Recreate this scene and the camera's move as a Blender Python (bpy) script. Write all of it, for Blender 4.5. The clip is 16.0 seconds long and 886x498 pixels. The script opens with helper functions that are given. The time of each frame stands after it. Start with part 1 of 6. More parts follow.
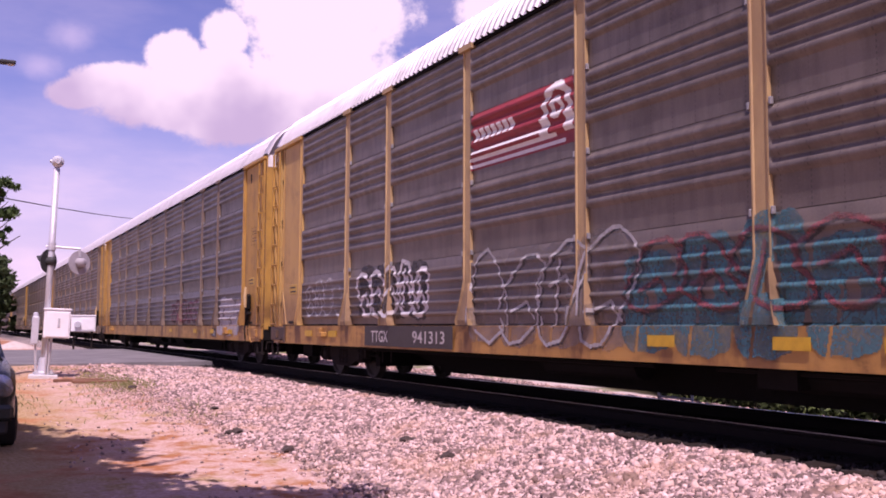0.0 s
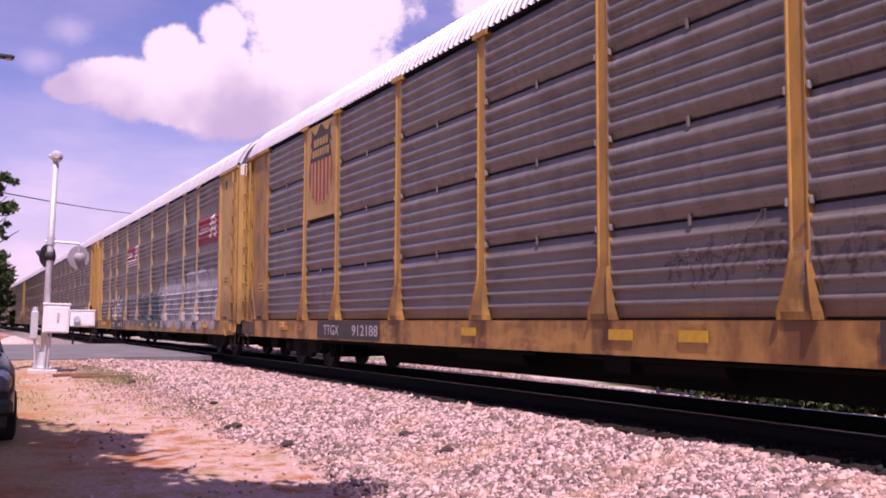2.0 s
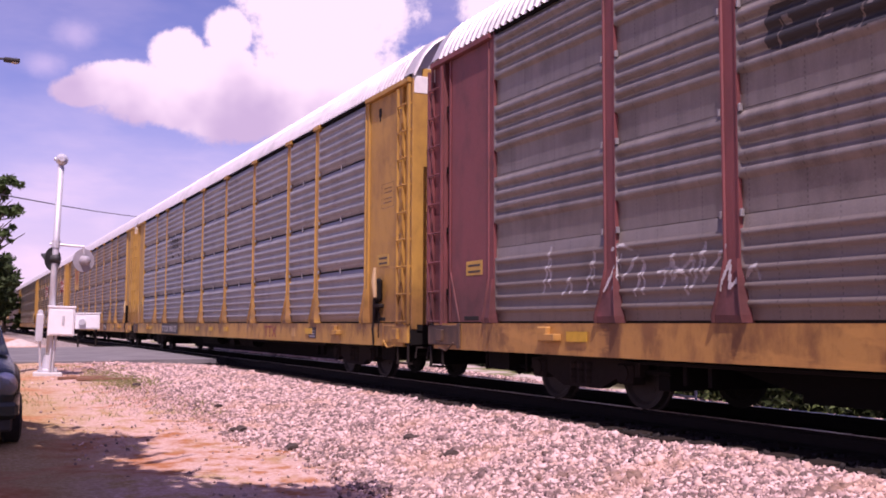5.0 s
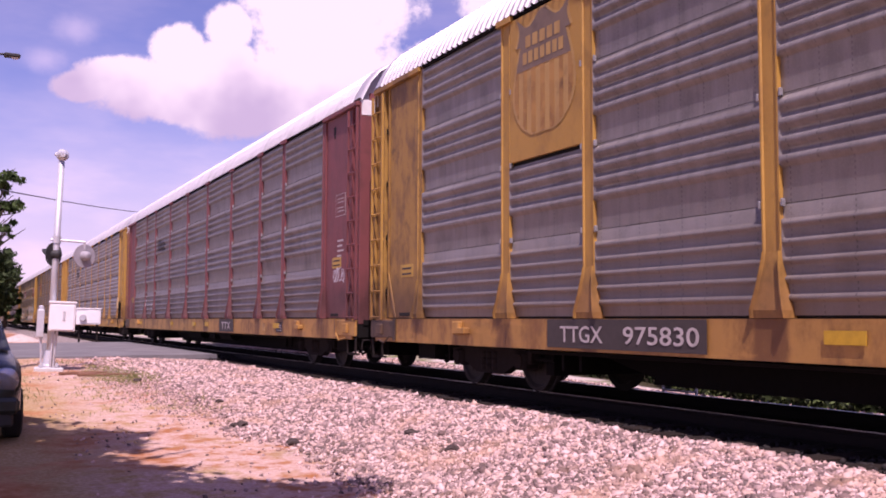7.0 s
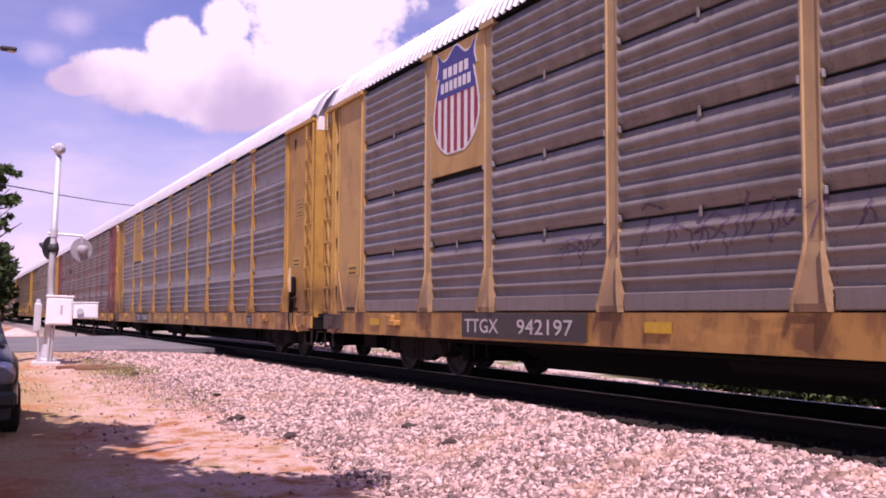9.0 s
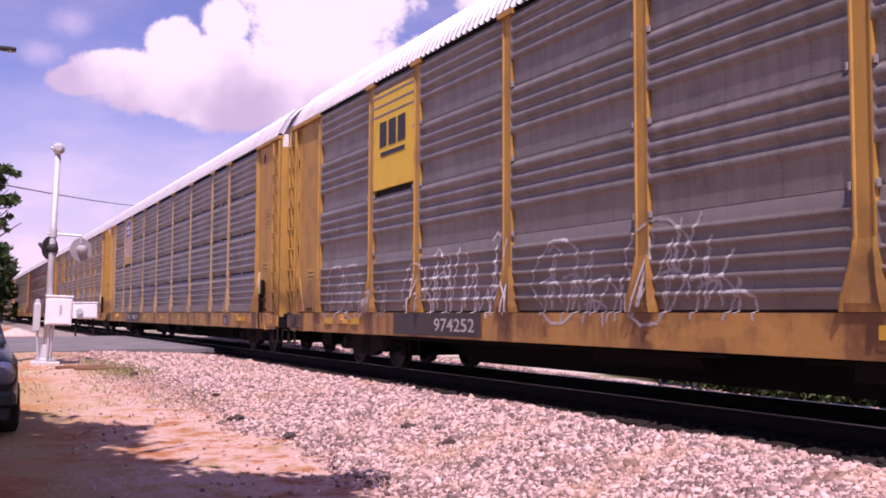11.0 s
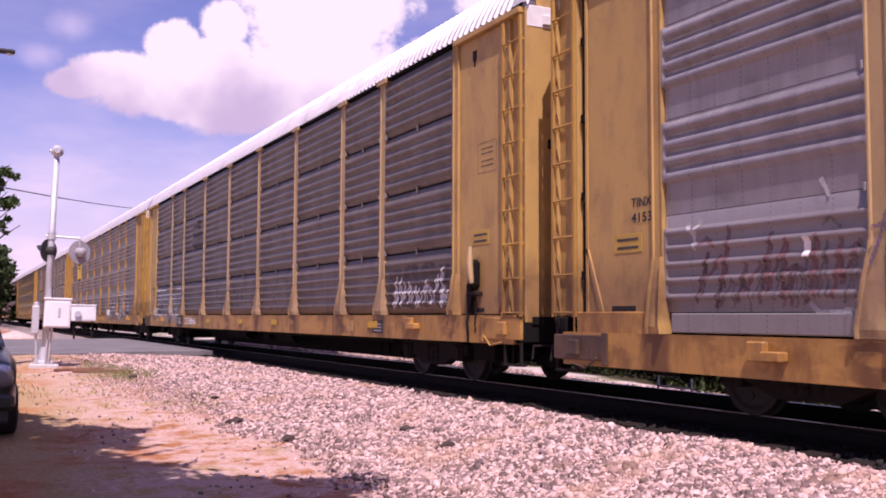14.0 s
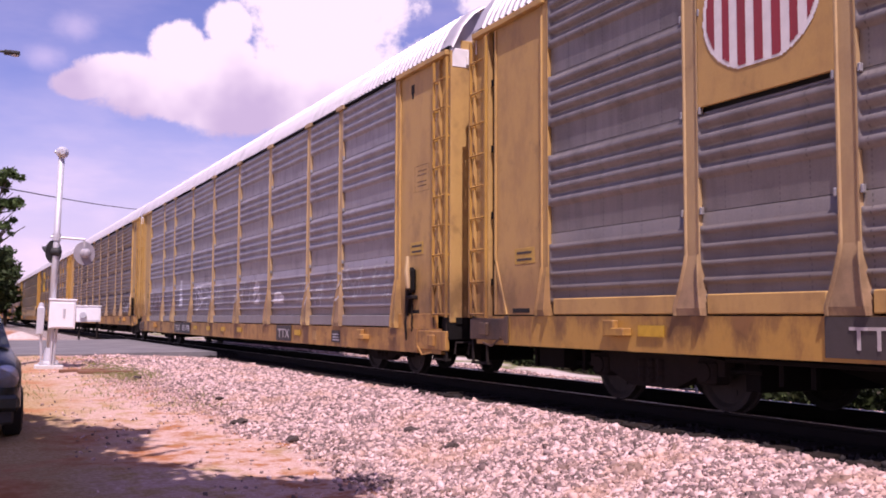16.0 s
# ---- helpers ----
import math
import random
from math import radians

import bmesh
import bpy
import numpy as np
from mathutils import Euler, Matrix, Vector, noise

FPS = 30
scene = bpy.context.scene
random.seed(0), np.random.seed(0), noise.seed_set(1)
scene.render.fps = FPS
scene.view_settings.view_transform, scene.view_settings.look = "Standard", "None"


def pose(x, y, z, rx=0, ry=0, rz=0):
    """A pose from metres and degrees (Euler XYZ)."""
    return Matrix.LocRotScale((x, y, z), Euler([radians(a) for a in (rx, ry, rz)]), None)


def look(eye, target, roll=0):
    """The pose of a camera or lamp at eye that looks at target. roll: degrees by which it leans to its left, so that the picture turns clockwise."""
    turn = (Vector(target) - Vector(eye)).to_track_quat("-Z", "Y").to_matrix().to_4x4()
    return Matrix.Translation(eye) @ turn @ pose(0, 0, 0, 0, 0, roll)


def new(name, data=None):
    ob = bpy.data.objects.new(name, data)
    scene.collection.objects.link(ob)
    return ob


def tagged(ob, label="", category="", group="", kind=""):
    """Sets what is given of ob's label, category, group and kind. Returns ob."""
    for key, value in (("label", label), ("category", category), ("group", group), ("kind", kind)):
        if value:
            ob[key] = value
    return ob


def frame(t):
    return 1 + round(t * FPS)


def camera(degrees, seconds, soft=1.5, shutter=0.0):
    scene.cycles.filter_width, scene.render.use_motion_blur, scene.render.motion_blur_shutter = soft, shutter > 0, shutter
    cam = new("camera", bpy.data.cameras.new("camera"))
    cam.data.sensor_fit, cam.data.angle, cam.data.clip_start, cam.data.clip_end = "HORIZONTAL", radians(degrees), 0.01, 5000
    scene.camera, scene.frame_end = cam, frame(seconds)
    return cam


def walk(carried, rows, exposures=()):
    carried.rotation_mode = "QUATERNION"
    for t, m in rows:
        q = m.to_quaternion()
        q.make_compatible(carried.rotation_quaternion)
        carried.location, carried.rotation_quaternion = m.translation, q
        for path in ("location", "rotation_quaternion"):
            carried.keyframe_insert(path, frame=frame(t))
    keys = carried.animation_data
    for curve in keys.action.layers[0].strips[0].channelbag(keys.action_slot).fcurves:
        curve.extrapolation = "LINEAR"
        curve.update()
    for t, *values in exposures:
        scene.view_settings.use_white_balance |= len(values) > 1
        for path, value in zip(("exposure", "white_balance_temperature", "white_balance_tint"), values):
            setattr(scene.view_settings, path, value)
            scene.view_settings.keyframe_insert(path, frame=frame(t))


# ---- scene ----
import collections

FOV = 48.65
FOCAL = 784 / math.tan(radians(FOV / 2))
EYE = Vector((0.0, 0.0, 0.99))
cam = camera(FOV, 16.0, soft=1.8)
# small sway of the hand-held camera: seconds, shift to the right, shift down
SWAY = [(0.0, -3.1, 6.1), (0.5, -3.0, 6.2), (1.0, -4.6, 4.6), (1.5, -6.9, 2.2), (2.0, -4.6, -3.1), (2.5, 3.0, -6.1), (3.0, -1.6, -2.3), (3.5, 0.0, 0.0), (4.0, 4.5, 6.1), (6.5, 1.6, -6.1), (7.0, 4.6, -6.1), (7.5, 0.0, -9.2), (8.0, -3.1, -10.8), (8.5, -3.1, -14.6), (9.0, 0.0, -16.9), (11.5, -1.5, -16.9), (12.0, -1.5, -19.9), (12.5, 0.0, -15.3), (13.0, -1.6, -16.9), (13.5, -3.1, -12.3), (14.0, -3.1, -12.3), (14.5, 2.2, -13.8), (15.0, 3.0, -16.8), (15.5, 4.5, -12.2), (16.0, 4.5, -10.7)]


def cam_pose(dx, dy):
    yaw = radians(26.37) - dx / FOCAL
    tilt = radians(4.386) + dy / FOCAL
    aim = Vector((math.sin(yaw) * math.cos(tilt), math.cos(yaw) * math.cos(tilt), math.sin(tilt)))
    return look(EYE, EYE + aim * 10, 0.242)


walk(cam, [(t, cam_pose(dx, dy)) for t, dx, dy in SWAY],
     exposures=[(0.0, 0.12, 6500, 46), (4.0, 0.14, 6550, 46), (9.0, 0.22, 6500, 43), (12.0, 0.19, 6500, 41), (16.0, 0.19, 6450, 39)])

# ---- world and sun ----
SUN_DIR = Vector((-0.195, -0.52, 1.0)).normalized()
world = bpy.data.worlds.new("sky")
scene.world = world
world.use_nodes = True


class Nodes:
    """A short way to write node trees."""

    def __init__(self, tree):
        self.t = tree
        tree.nodes.clear()

    def put(self, v, socket):
        if hasattr(v, "is_output"):
            self.t.links.new(v, socket)
        elif v is not None:
            socket.default_value = v

    def node(self, kind, ins=()):
        n = self.t.nodes.new(kind)
        for k, v in dict(ins).items():
            self.put(v, n.inputs[k])
        return n

    def math(self, op, a, b=None, c=None, clamp=False):
        n = self.t.nodes.new("ShaderNodeMath")
        n.operation, n.use_clamp = op, clamp
        for i, v in enumerate((a, b, c)):
            self.put(v, n.inputs[i])
        return n.outputs[0]

    def mix(self, fac, a, b, blend="MIX"):
        n = self.t.nodes.new("ShaderNodeMix")
        n.data_type, n.blend_type = "RGBA", blend
        self.put(fac, n.inputs[0])
        self.put(a if hasattr(a, "is_output") else (*a, 1), n.inputs[6])
        self.put(b if hasattr(b, "is_output") else (*b, 1), n.inputs[7])
        return n.outputs[2]

    def noise(self, vec, scale, detail=4, rough=0.55, dist=0.0):
        n = self.node("ShaderNodeTexNoise", {"Vector": vec, "Scale": scale, "Detail": detail, "Roughness": rough, "Distortion": dist})
        return n.outputs["Fac"]

    def ramp(self, v, lo, hi, a=0.0, b=1.0):
        n = self.t.nodes.new("ShaderNodeMapRange")
        n.interpolation_type = "SMOOTHSTEP"
        for i, x in enumerate((v, lo, hi, a, b)):
            self.put(x, n.inputs[i])
        return n.outputs[0]

    def stretch(self, vec, sx, sy, sz):
        return self.node("ShaderNodeMapping", {"Vector": vec, "Scale": (sx, sy, sz)}).outputs[0]


def build_sky():
    g = Nodes(world.node_tree)
    sky = g.node("ShaderNodeTexSky")
    sky.sky_type, sky.sun_disc = "NISHITA", False
    sky.sun_elevation, sky.sun_rotation = math.asin(SUN_DIR.z), math.atan2(SUN_DIR.x, SUN_DIR.y)
    sky.air_density, sky.dust_density, sky.ozone_density = 1.0, 1.2, 2.0
    way = g.node("ShaderNodeTexCoord").outputs["Generated"]
    sep = g.node("ShaderNodeSeparateXYZ", {0: way})
    az = g.math("MULTIPLY", g.math("ARCTAN2", sep.outputs[0], sep.outputs[1]), 57.2958)
    el = g.math("MULTIPLY", g.math("ARCSINE", sep.outputs[2]), 57.2958)
    big = g.noise(way, 13.0, 7, 0.62)
    fine = g.noise(way, 30.0, 8, 0.65)
    wob = g.math("ADD", g.math("MULTIPLY", g.math("SUBTRACT", big, 0.5), 1.6), g.math("MULTIPLY", g.math("SUBTRACT", fine, 0.5), 1.5))
    # the tall cumulus over the train: azimuth, height and radii in degrees
    best = None
    for a, e, ra, re in ((19.2, 19.2, 5.5, 6.6), (11.0, 15.0, 1.7, 1.7), (13.4, 14.7, 2.0, 1.5), (8.0, 13.2, 3.0, 1.4), (10.5, 12.7, 5.0, 1.9), (15.5, 12.8, 4.5, 2.3),
                         (5.8, 12.7, 1.8, 0.9), (14.8, 12.2, 5.5, 2.3), (13.6, 16.4, 1.6, 1.6), (19.5, 13.5, 5.5, 3.8), (24.0, 12.0, 6.0, 4.0), (30.2, 18.4, 3.0, 2.0), (31.0, 13.5, 6.0, 4.2)):
        dx = g.math("DIVIDE", g.math("SUBTRACT", az, a), ra)
        dy = g.math("DIVIDE", g.math("SUBTRACT", el, e), re)
        r = g.math("SUBTRACT", 1.0, g.math("SQRT", g.math("ADD", g.math("MULTIPLY", dx, dx), g.math("MULTIPLY", dy, dy))))
        best = r if best is None else g.math("MAXIMUM", best, r)
    cumulus = g.ramp(g.math("ADD", best, g.math("MULTIPLY", wob, 0.52)), -0.02, 0.24)
    wisp = None
    for a, e, ra, re in ((5.3, 15.7, 1.5, 0.9), (3.7, 13.9, 1.3, 0.8), (29.0, 21.0, 3.0, 1.4)):
        dx = g.math("DIVIDE", g.math("SUBTRACT", az, a), ra)
        dy = g.math("DIVIDE", g.math("SUBTRACT", el, e), re)
        r = g.math("SUBTRACT", 1.0, g.math("SQRT", g.math("ADD", g.math("MULTIPLY", dx, dx), g.math("MULTIPLY", dy, dy))))
        wisp = r if wisp is None else g.math("MAXIMUM", wisp, r)
    wisp = g.ramp(g.math("ADD", wisp, g.math("MULTIPLY", wob, 0.6)), -0.2, 1.0, 0.0, 0.4)
    # thin haze cloud low in the sky, and scattered cloud everywhere else
    flat = g.stretch(way, 1.0, 1.0, 3.2)
    veil = g.ramp(g.noise(flat, 5.0, 5, 0.55), 0.42, 0.7)
    low = g.ramp(el, 13.0, 2.0)
    veil = g.math("MULTIPLY", veil, g.math("ADD", g.math("MULTIPLY", low, 0.8), 0.15))
    haze = g.ramp(el, 14.0, 1.0, 0.0, 0.85)
    shade = g.ramp(g.math("ADD", g.noise(way, 7.0, 4, 0.5), g.math("MULTIPLY", g.ramp(el, 11.0, 17.0), 0.3)), 0.45, 0.72)
    white = g.mix(shade, (0.60, 0.54, 0.70), (1.0, 0.95, 0.98))
    white = g.mix(1.0, white, (9.5, 9.2, 9.4), "MULTIPLY")
    pale = g.mix(1.0, sky.outputs[0], (1.12, 0.96, 1.32), "MULTIPLY")
    c = g.mix(haze, pale, (7.6, 7.0, 8.6))
    c = g.mix(veil, c, (9.0, 7.8, 9.0))
    c = g.mix(wisp, c, (8.4, 7.4, 9.0))
    c = g.mix(cumulus, c, white)
    out = g.node("ShaderNodeBackground", {"Color": c, "Strength": 0.092})
    end = g.node("ShaderNodeOutputWorld")
    g.t.links.new(out.outputs[0], end.inputs[0])


build_sky()
sun = new("sun", bpy.data.lights.new("sun", "SUN"))
sun.data.energy, sun.data.angle, sun.data.color = 5.0, radians(0.53), (1.0, 0.95, 0.88)
sun.matrix_world = look(SUN_DIR * 60, (0, 0, 0))

# ---- materials ----


def material(name, build, gloss=0.5):
    m = bpy.data.materials.new(name)
    m.use_nodes = True
    g = Nodes(m.node_tree)
    color, rough, metal, bump, depth = build(g)
    b = g.node("ShaderNodeBsdfPrincipled", {"Base Color": color if hasattr(color, "is_output") else (*color, 1), "Roughness": rough, "Metallic": metal, "Specular IOR Level": gloss})
    if bump is not None:
        n = g.node("ShaderNodeBump", {"Height": bump, "Strength": 0.6, "Distance": depth})
        g.t.links.new(n.outputs[0], b.inputs["Normal"])
    out = g.node("ShaderNodeOutputMaterial")
    g.t.links.new(b.outputs[0], out.inputs[0])
    return m


def coords(g):
    return g.node("ShaderNodeTexCoord").outputs["Object"]


def world_pos(g):
    return g.node("ShaderNodeNewGeometry").outputs["Position"]


def rnd(g):
    return g.node("ShaderNodeObjectInfo").outputs["Random"]


def galvanised(name, base, dirt, amount):
    def f(g):
        p = coords(g)
        r = rnd(g)
        off = g.node("ShaderNodeVectorMath", {0: p, 1: g.node("ShaderNodeCombineXYZ", {1: g.math("MULTIPLY", r, 37.0), 2: g.math("MULTIPLY", r, 11.0)}).outputs[0]}).outputs[0]
        streak = g.noise(g.stretch(off, 1.0, 2.4, 0.4), 2.6, 5, 0.6)
        blot = g.noise(off, 1.6, 5, 0.6)
        grain = g.noise(off, 45.0, 3, 0.6)
        c = g.mix(g.math("MULTIPLY", g.ramp(streak, 0.32, 0.68), amount), base, dirt)
        c = g.mix(g.math("MULTIPLY", g.ramp(blot, 0.48, 0.75), 0.65), c, [x * 0.62 for x in dirt])
        c = g.mix(g.math("MULTIPLY", g.ramp(grain, 0.45, 0.75), 0.25), c, [min(1, x * 1.35) for x in base])
        c = g.mix(g.math("MULTIPLY", r, 0.22), c, [x * 0.7 for x in base])
        # brown dust thrown up from the track, in uneven tongues
        up = g.math("ADD", g.node("ShaderNodeSeparateXYZ", {0: p}).outputs[2], g.node("ShaderNodeSeparateXYZ", {0: g.node("ShaderNodeObjectInfo").outputs["Location"]}).outputs[2])
        dust = g.ramp(g.math("ADD", up, g.math("MULTIPLY", g.math("SUBTRACT", streak, 0.5), 2.2)), 2.5, 1.1, 0.0, 0.5)
        c = g.mix(dust, c, (dirt[0] * 0.95, dirt[1] * 0.82, dirt[2] * 0.7))
        # columns of small punched holes, clogged with dirt in places
        sep = g.node("ShaderNodeSeparateXYZ", {0: p})
        col = g.math("LESS_THAN", g.math("ABSOLUTE", g.math("SUBTRACT", g.math("FRACT", g.math("DIVIDE", sep.outputs[1], 0.36)), 0.5)), 0.022)
        row = g.math("LESS_THAN", g.math("ABSOLUTE", g.math("SUBTRACT", g.math("FRACT", g.math("DIVIDE", sep.outputs[2], 0.05)), 0.5)), 0.25)
        hole = g.math("MULTIPLY", g.math("MULTIPLY", col, row), g.ramp(streak, 0.35, 0.6, 0.15, 0.6))
        c = g.mix(hole, c, [x * 0.25 for x in dirt])
        return c, g.math("ADD", 0.36, g.math("MULTIPLY", blot, 0.22)), 0.22, grain, 0.004
    return material(name, f, 0.85)


def painted(name, base, rust, amount, rough=0.5, wear=0.35, foot=0.8, runs=()):
    def f(g):
        p = coords(g)
        r = rnd(g)
        off = g.node("ShaderNodeVectorMath", {0: p, 1: g.node("ShaderNodeCombineXYZ", {0: g.math("MULTIPLY", r, 17.0), 1: g.math("MULTIPLY", r, 23.0)}).outputs[0]}).outputs[0]
        streak = g.noise(g.stretch(off, 1.0, 1.0, 0.5), 2.6, 6, 0.65)
        blot = g.noise(off, 2.2, 6, 0.65)
        fine = g.noise(off, 30.0, 4, 0.6)
        c = g.mix(g.math("MULTIPLY", g.ramp(streak, 0.42, 0.7), amount), base, rust)
        c = g.mix(g.math("MULTIPLY", g.ramp(blot, 0.55, 0.72), wear), c, [x * 0.5 for x in rust])
        c = g.mix(g.math("MULTIPLY", g.ramp(fine, 0.5, 0.8), 0.25), c, [x * 0.8 for x in base])
        h = g.math("ADD", g.node("ShaderNodeSeparateXYZ", {0: p}).outputs[2], g.math("MULTIPLY", g.math("SUBTRACT", streak, 0.5), 1.6))
        c = g.mix(g.math("MULTIPLY", g.math("MULTIPLY", g.ramp(h, 1.85, 1.3), g.ramp(h, 0.7, 1.1)), foot), c, g.mix(g.ramp(blot, 0.4, 0.6), rust, [x * 0.6 for x in rust]))
        if runs:
            sep = g.node("ShaderNodeSeparateXYZ", {0: p})
            along = g.math("ADD", g.math("ABSOLUTE", sep.outputs[1]), g.math("MULTIPLY", g.math("SUBTRACT", blot, 0.5), 0.16))
            stain = None
            for y in runs:
                near = g.ramp(g.math("ABSOLUTE", g.math("SUBTRACT", along, y)), 0.26, 0.17)
                stain = near if stain is None else g.math("MAXIMUM", stain, near)
            low = g.math("MULTIPLY", g.ramp(sep.outputs[2], 1.06, 1.02), g.ramp(streak, 0.30, 0.55, 0.25, 0.85))
            c = g.mix(g.math("MULTIPLY", stain, low), c, [x * 0.8 for x in rust])
            dark = g.ramp(g.noise(g.stretch(off, 1.0, 0.35, 1.0), 3.0, 4, 0.6), 0.52, 0.62, 0.0, 0.55)
            c = g.mix(dark, c, [x * 1.25 for x in base])
        return c, g.math("ADD", rough, g.math("MULTIPLY", fine, 0.2)), 0.0, fine, 0.003
    return material(name, f)


def plain(name, base, rough=0.6, metal=0.0, vary=0.3, scale=12.0, gloss=0.4):
    def f(g):
        p = coords(g)
        n = g.noise(p, scale, 4, 0.6)
        n2 = g.noise(p, scale * 6, 3, 0.6)
        c = g.mix(g.math("MULTIPLY", g.ramp(n, 0.35, 0.7), vary), base, [x * 0.55 for x in base])
        c = g.mix(g.math("MULTIPLY", n2, vary * 0.6), c, [min(1, x * 1.3) for x in base])
        return c, rough, metal, n2, 0.003
    return material(name, f, gloss)


GALV_BROWN = galvanised("weathered brown galvanised sheet", (0.252, 0.224, 0.205), (0.150, 0.129, 0.114), 0.7)
GALV_TAN = galvanised("tan dirty galvanised sheet", (0.174, 0.141, 0.117), (0.095, 0.073, 0.059), 0.8)
GALV_DARK = galvanised("dark weathered galvanised sheet", (0.153, 0.134, 0.125), (0.083, 0.068, 0.062), 0.75)
GALV_GREY = galvanised("clean galvanised sheet", (0.292, 0.284, 0.287), (0.202, 0.196, 0.196), 0.5)
GALV_WARM = galvanised("dull galvanised sheet", (0.212, 0.187, 0.171), (0.126, 0.106, 0.093), 0.65)
YELLOW = painted("yellow paint", (0.44, 0.245, 0.045), (0.21, 0.10, 0.03), 0.55)
YELLOW_PALE = painted("faded yellow paint", (0.48, 0.295, 0.09), (0.27, 0.15, 0.06), 0.5)
RIB_TAN = painted("bleached tan yellow paint", (0.43, 0.295, 0.135), (0.27, 0.165, 0.09), 0.5)
YELLOW_DIRTY = painted("rusty yellow paint", (0.41, 0.215, 0.05), (0.185, 0.08, 0.024), 0.8, wear=0.6, foot=0.4, runs=(1.47, 4.41, 7.35, 9.334, 12.156))
DULL = painted("dull brown paint", (0.20, 0.14, 0.09), (0.12, 0.08, 0.06), 0.5)
END_DIRTY = painted("dirty brown-yellow paint", (0.36, 0.20, 0.04), (0.13, 0.065, 0.025), 0.9, wear=0.75)
RUSTED = painted("rusted bolster paint", (0.10, 0.055, 0.03), (0.05, 0.03, 0.02), 0.7, wear=0.7)
MAROON = painted("maroon paint", (0.19, 0.052, 0.052), (0.10, 0.036, 0.034), 0.6)
ROOF = galvanised("bright roof sheet", (0.50, 0.47, 0.49), (0.39, 0.365, 0.375), 0.5)
# underframe and bogie colours are darkened to hold the deep shade beneath the cars
UNDER = plain("near-black underframe steel", (0.012, 0.0105, 0.01), 0.9, gloss=0.08)
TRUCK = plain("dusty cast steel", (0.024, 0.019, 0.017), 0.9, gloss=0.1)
WHEEL = plain("wheel steel", (0.04, 0.034, 0.03), 0.65, 0.2, gloss=0.2)
# near black that stands for the shade inside gaps and openings
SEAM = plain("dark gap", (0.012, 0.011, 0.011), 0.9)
DARK_SIGN = plain("black stencil panel", (0.06, 0.05, 0.045), 0.7)
WHITE = plain("white lettering paint", (0.74, 0.72, 0.70), 0.6, vary=0.25, scale=6)
STENCIL_WHITE = plain("worn stencil white", (0.50, 0.46, 0.43), 0.7, vary=0.6, scale=9)
BLACK = plain("black paint", (0.03, 0.03, 0.035), 0.6)
RED = painted("red sign paint", (0.30, 0.035, 0.045), (0.16, 0.03, 0.03), 0.4)
BLUE = plain("blue sign paint", (0.07, 0.07, 0.26), 0.6)


def spray(name, base, cover=0.8, rough=0.55, worn=0.45):
    """Thin spray paint through which the sheet shows where it is worn."""
    m = material(name, lambda g: (g.mix(g.math("MULTIPLY", g.ramp(g.noise(coords(g), 2.6, 5, 0.65), 0.35, 0.7), 0.5), base, [x * 0.6 for x in base]), rough, 0.0, None, 0))
    t = m.node_tree
    b = next(n for n in t.nodes if n.type == "BSDF_PRINCIPLED")
    pos = t.nodes.new("ShaderNodeTexCoord")
    maps = []
    for scale, lo, hi in ((3.5, 0.30, 0.62), (26.0, 0.25, 0.6)):
        n = t.nodes.new("ShaderNodeTexNoise")
        n.inputs["Scale"].default_value, n.inputs["Detail"].default_value = scale, 4
        t.links.new(pos.outputs["Object"], n.inputs["Vector"])
        r = t.nodes.new("ShaderNodeMapRange")
        for i, v in ((1, lo), (2, hi), (3, 1 - worn), (4, 1.0)):
            r.inputs[i].default_value = v
        t.links.new(n.outputs["Fac"], r.inputs[0])
        maps.append(r)
    mul = t.nodes.new("ShaderNodeMath")
    mul.operation = "MULTIPLY"
    t.links.new(maps[0].outputs[0], mul.inputs[0])
    t.links.new(maps[1].outputs[0], mul.inputs[1])
    fin = t.nodes.new("ShaderNodeMath")
    fin.operation = "MULTIPLY"
    fin.inputs[1].default_value = cover
    t.links.new(mul.outputs[0], fin.inputs[0])
    t.links.new(fin.outputs[0], b.inputs["Alpha"])
    return m


SPRAY_WHITE = spray("white spray paint", (0.76, 0.74, 0.74), 1.0, worn=0.3)
SPRAY_BLACK = spray("black spray paint", (0.03, 0.03, 0.035), 0.8)
SILVER = spray("silver spray paint", (0.50, 0.47, 0.47), 0.97, worn=0.25)
TEAL = spray("teal spray paint", (0.05, 0.18, 0.215), 0.88)
PINKRED = spray("dull red spray paint", (0.26, 0.07, 0.08), 0.75)
PURPLE = spray("purple spray paint", (0.13, 0.08, 0.17), 0.7)
FAINT = spray("worn grey spray paint", (0.26, 0.235, 0.23), 0.5)
FAINT_DARK = spray("worn dark spray paint", (0.11, 0.085, 0.085), 0.6)
FAINT_RED = spray("worn red spray paint", (0.24, 0.11, 0.11), 0.8)
CHALK = spray("grey spray paint", (0.52, 0.51, 0.51), 0.9, worn=0.35)
# rail sides and sleepers are near black, with the train's shade in the colour
RAIL_SIDE = plain("rusty rail steel darkened for shade", (0.012, 0.009, 0.008), 0.8, 0.0, gloss=0.15)
RAIL_TOP = plain("polished rail steel", (0.55, 0.53, 0.52), 0.28, 1.0, vary=0.2)
WOOD = plain("creosoted sleeper wood darkened for shade", (0.024, 0.018, 0.015), 0.95, vary=0.5, gloss=0.08)
ALU = plain("aluminium paint", (0.55, 0.55, 0.57), 0.45, 0.3, vary=0.25)
CABINET = plain("white cabinet paint", (0.76, 0.75, 0.75), 0.45, vary=0.15, scale=4)
SIGNAL_BLACK = plain("black signal paint", (0.03, 0.03, 0.03), 0.6)
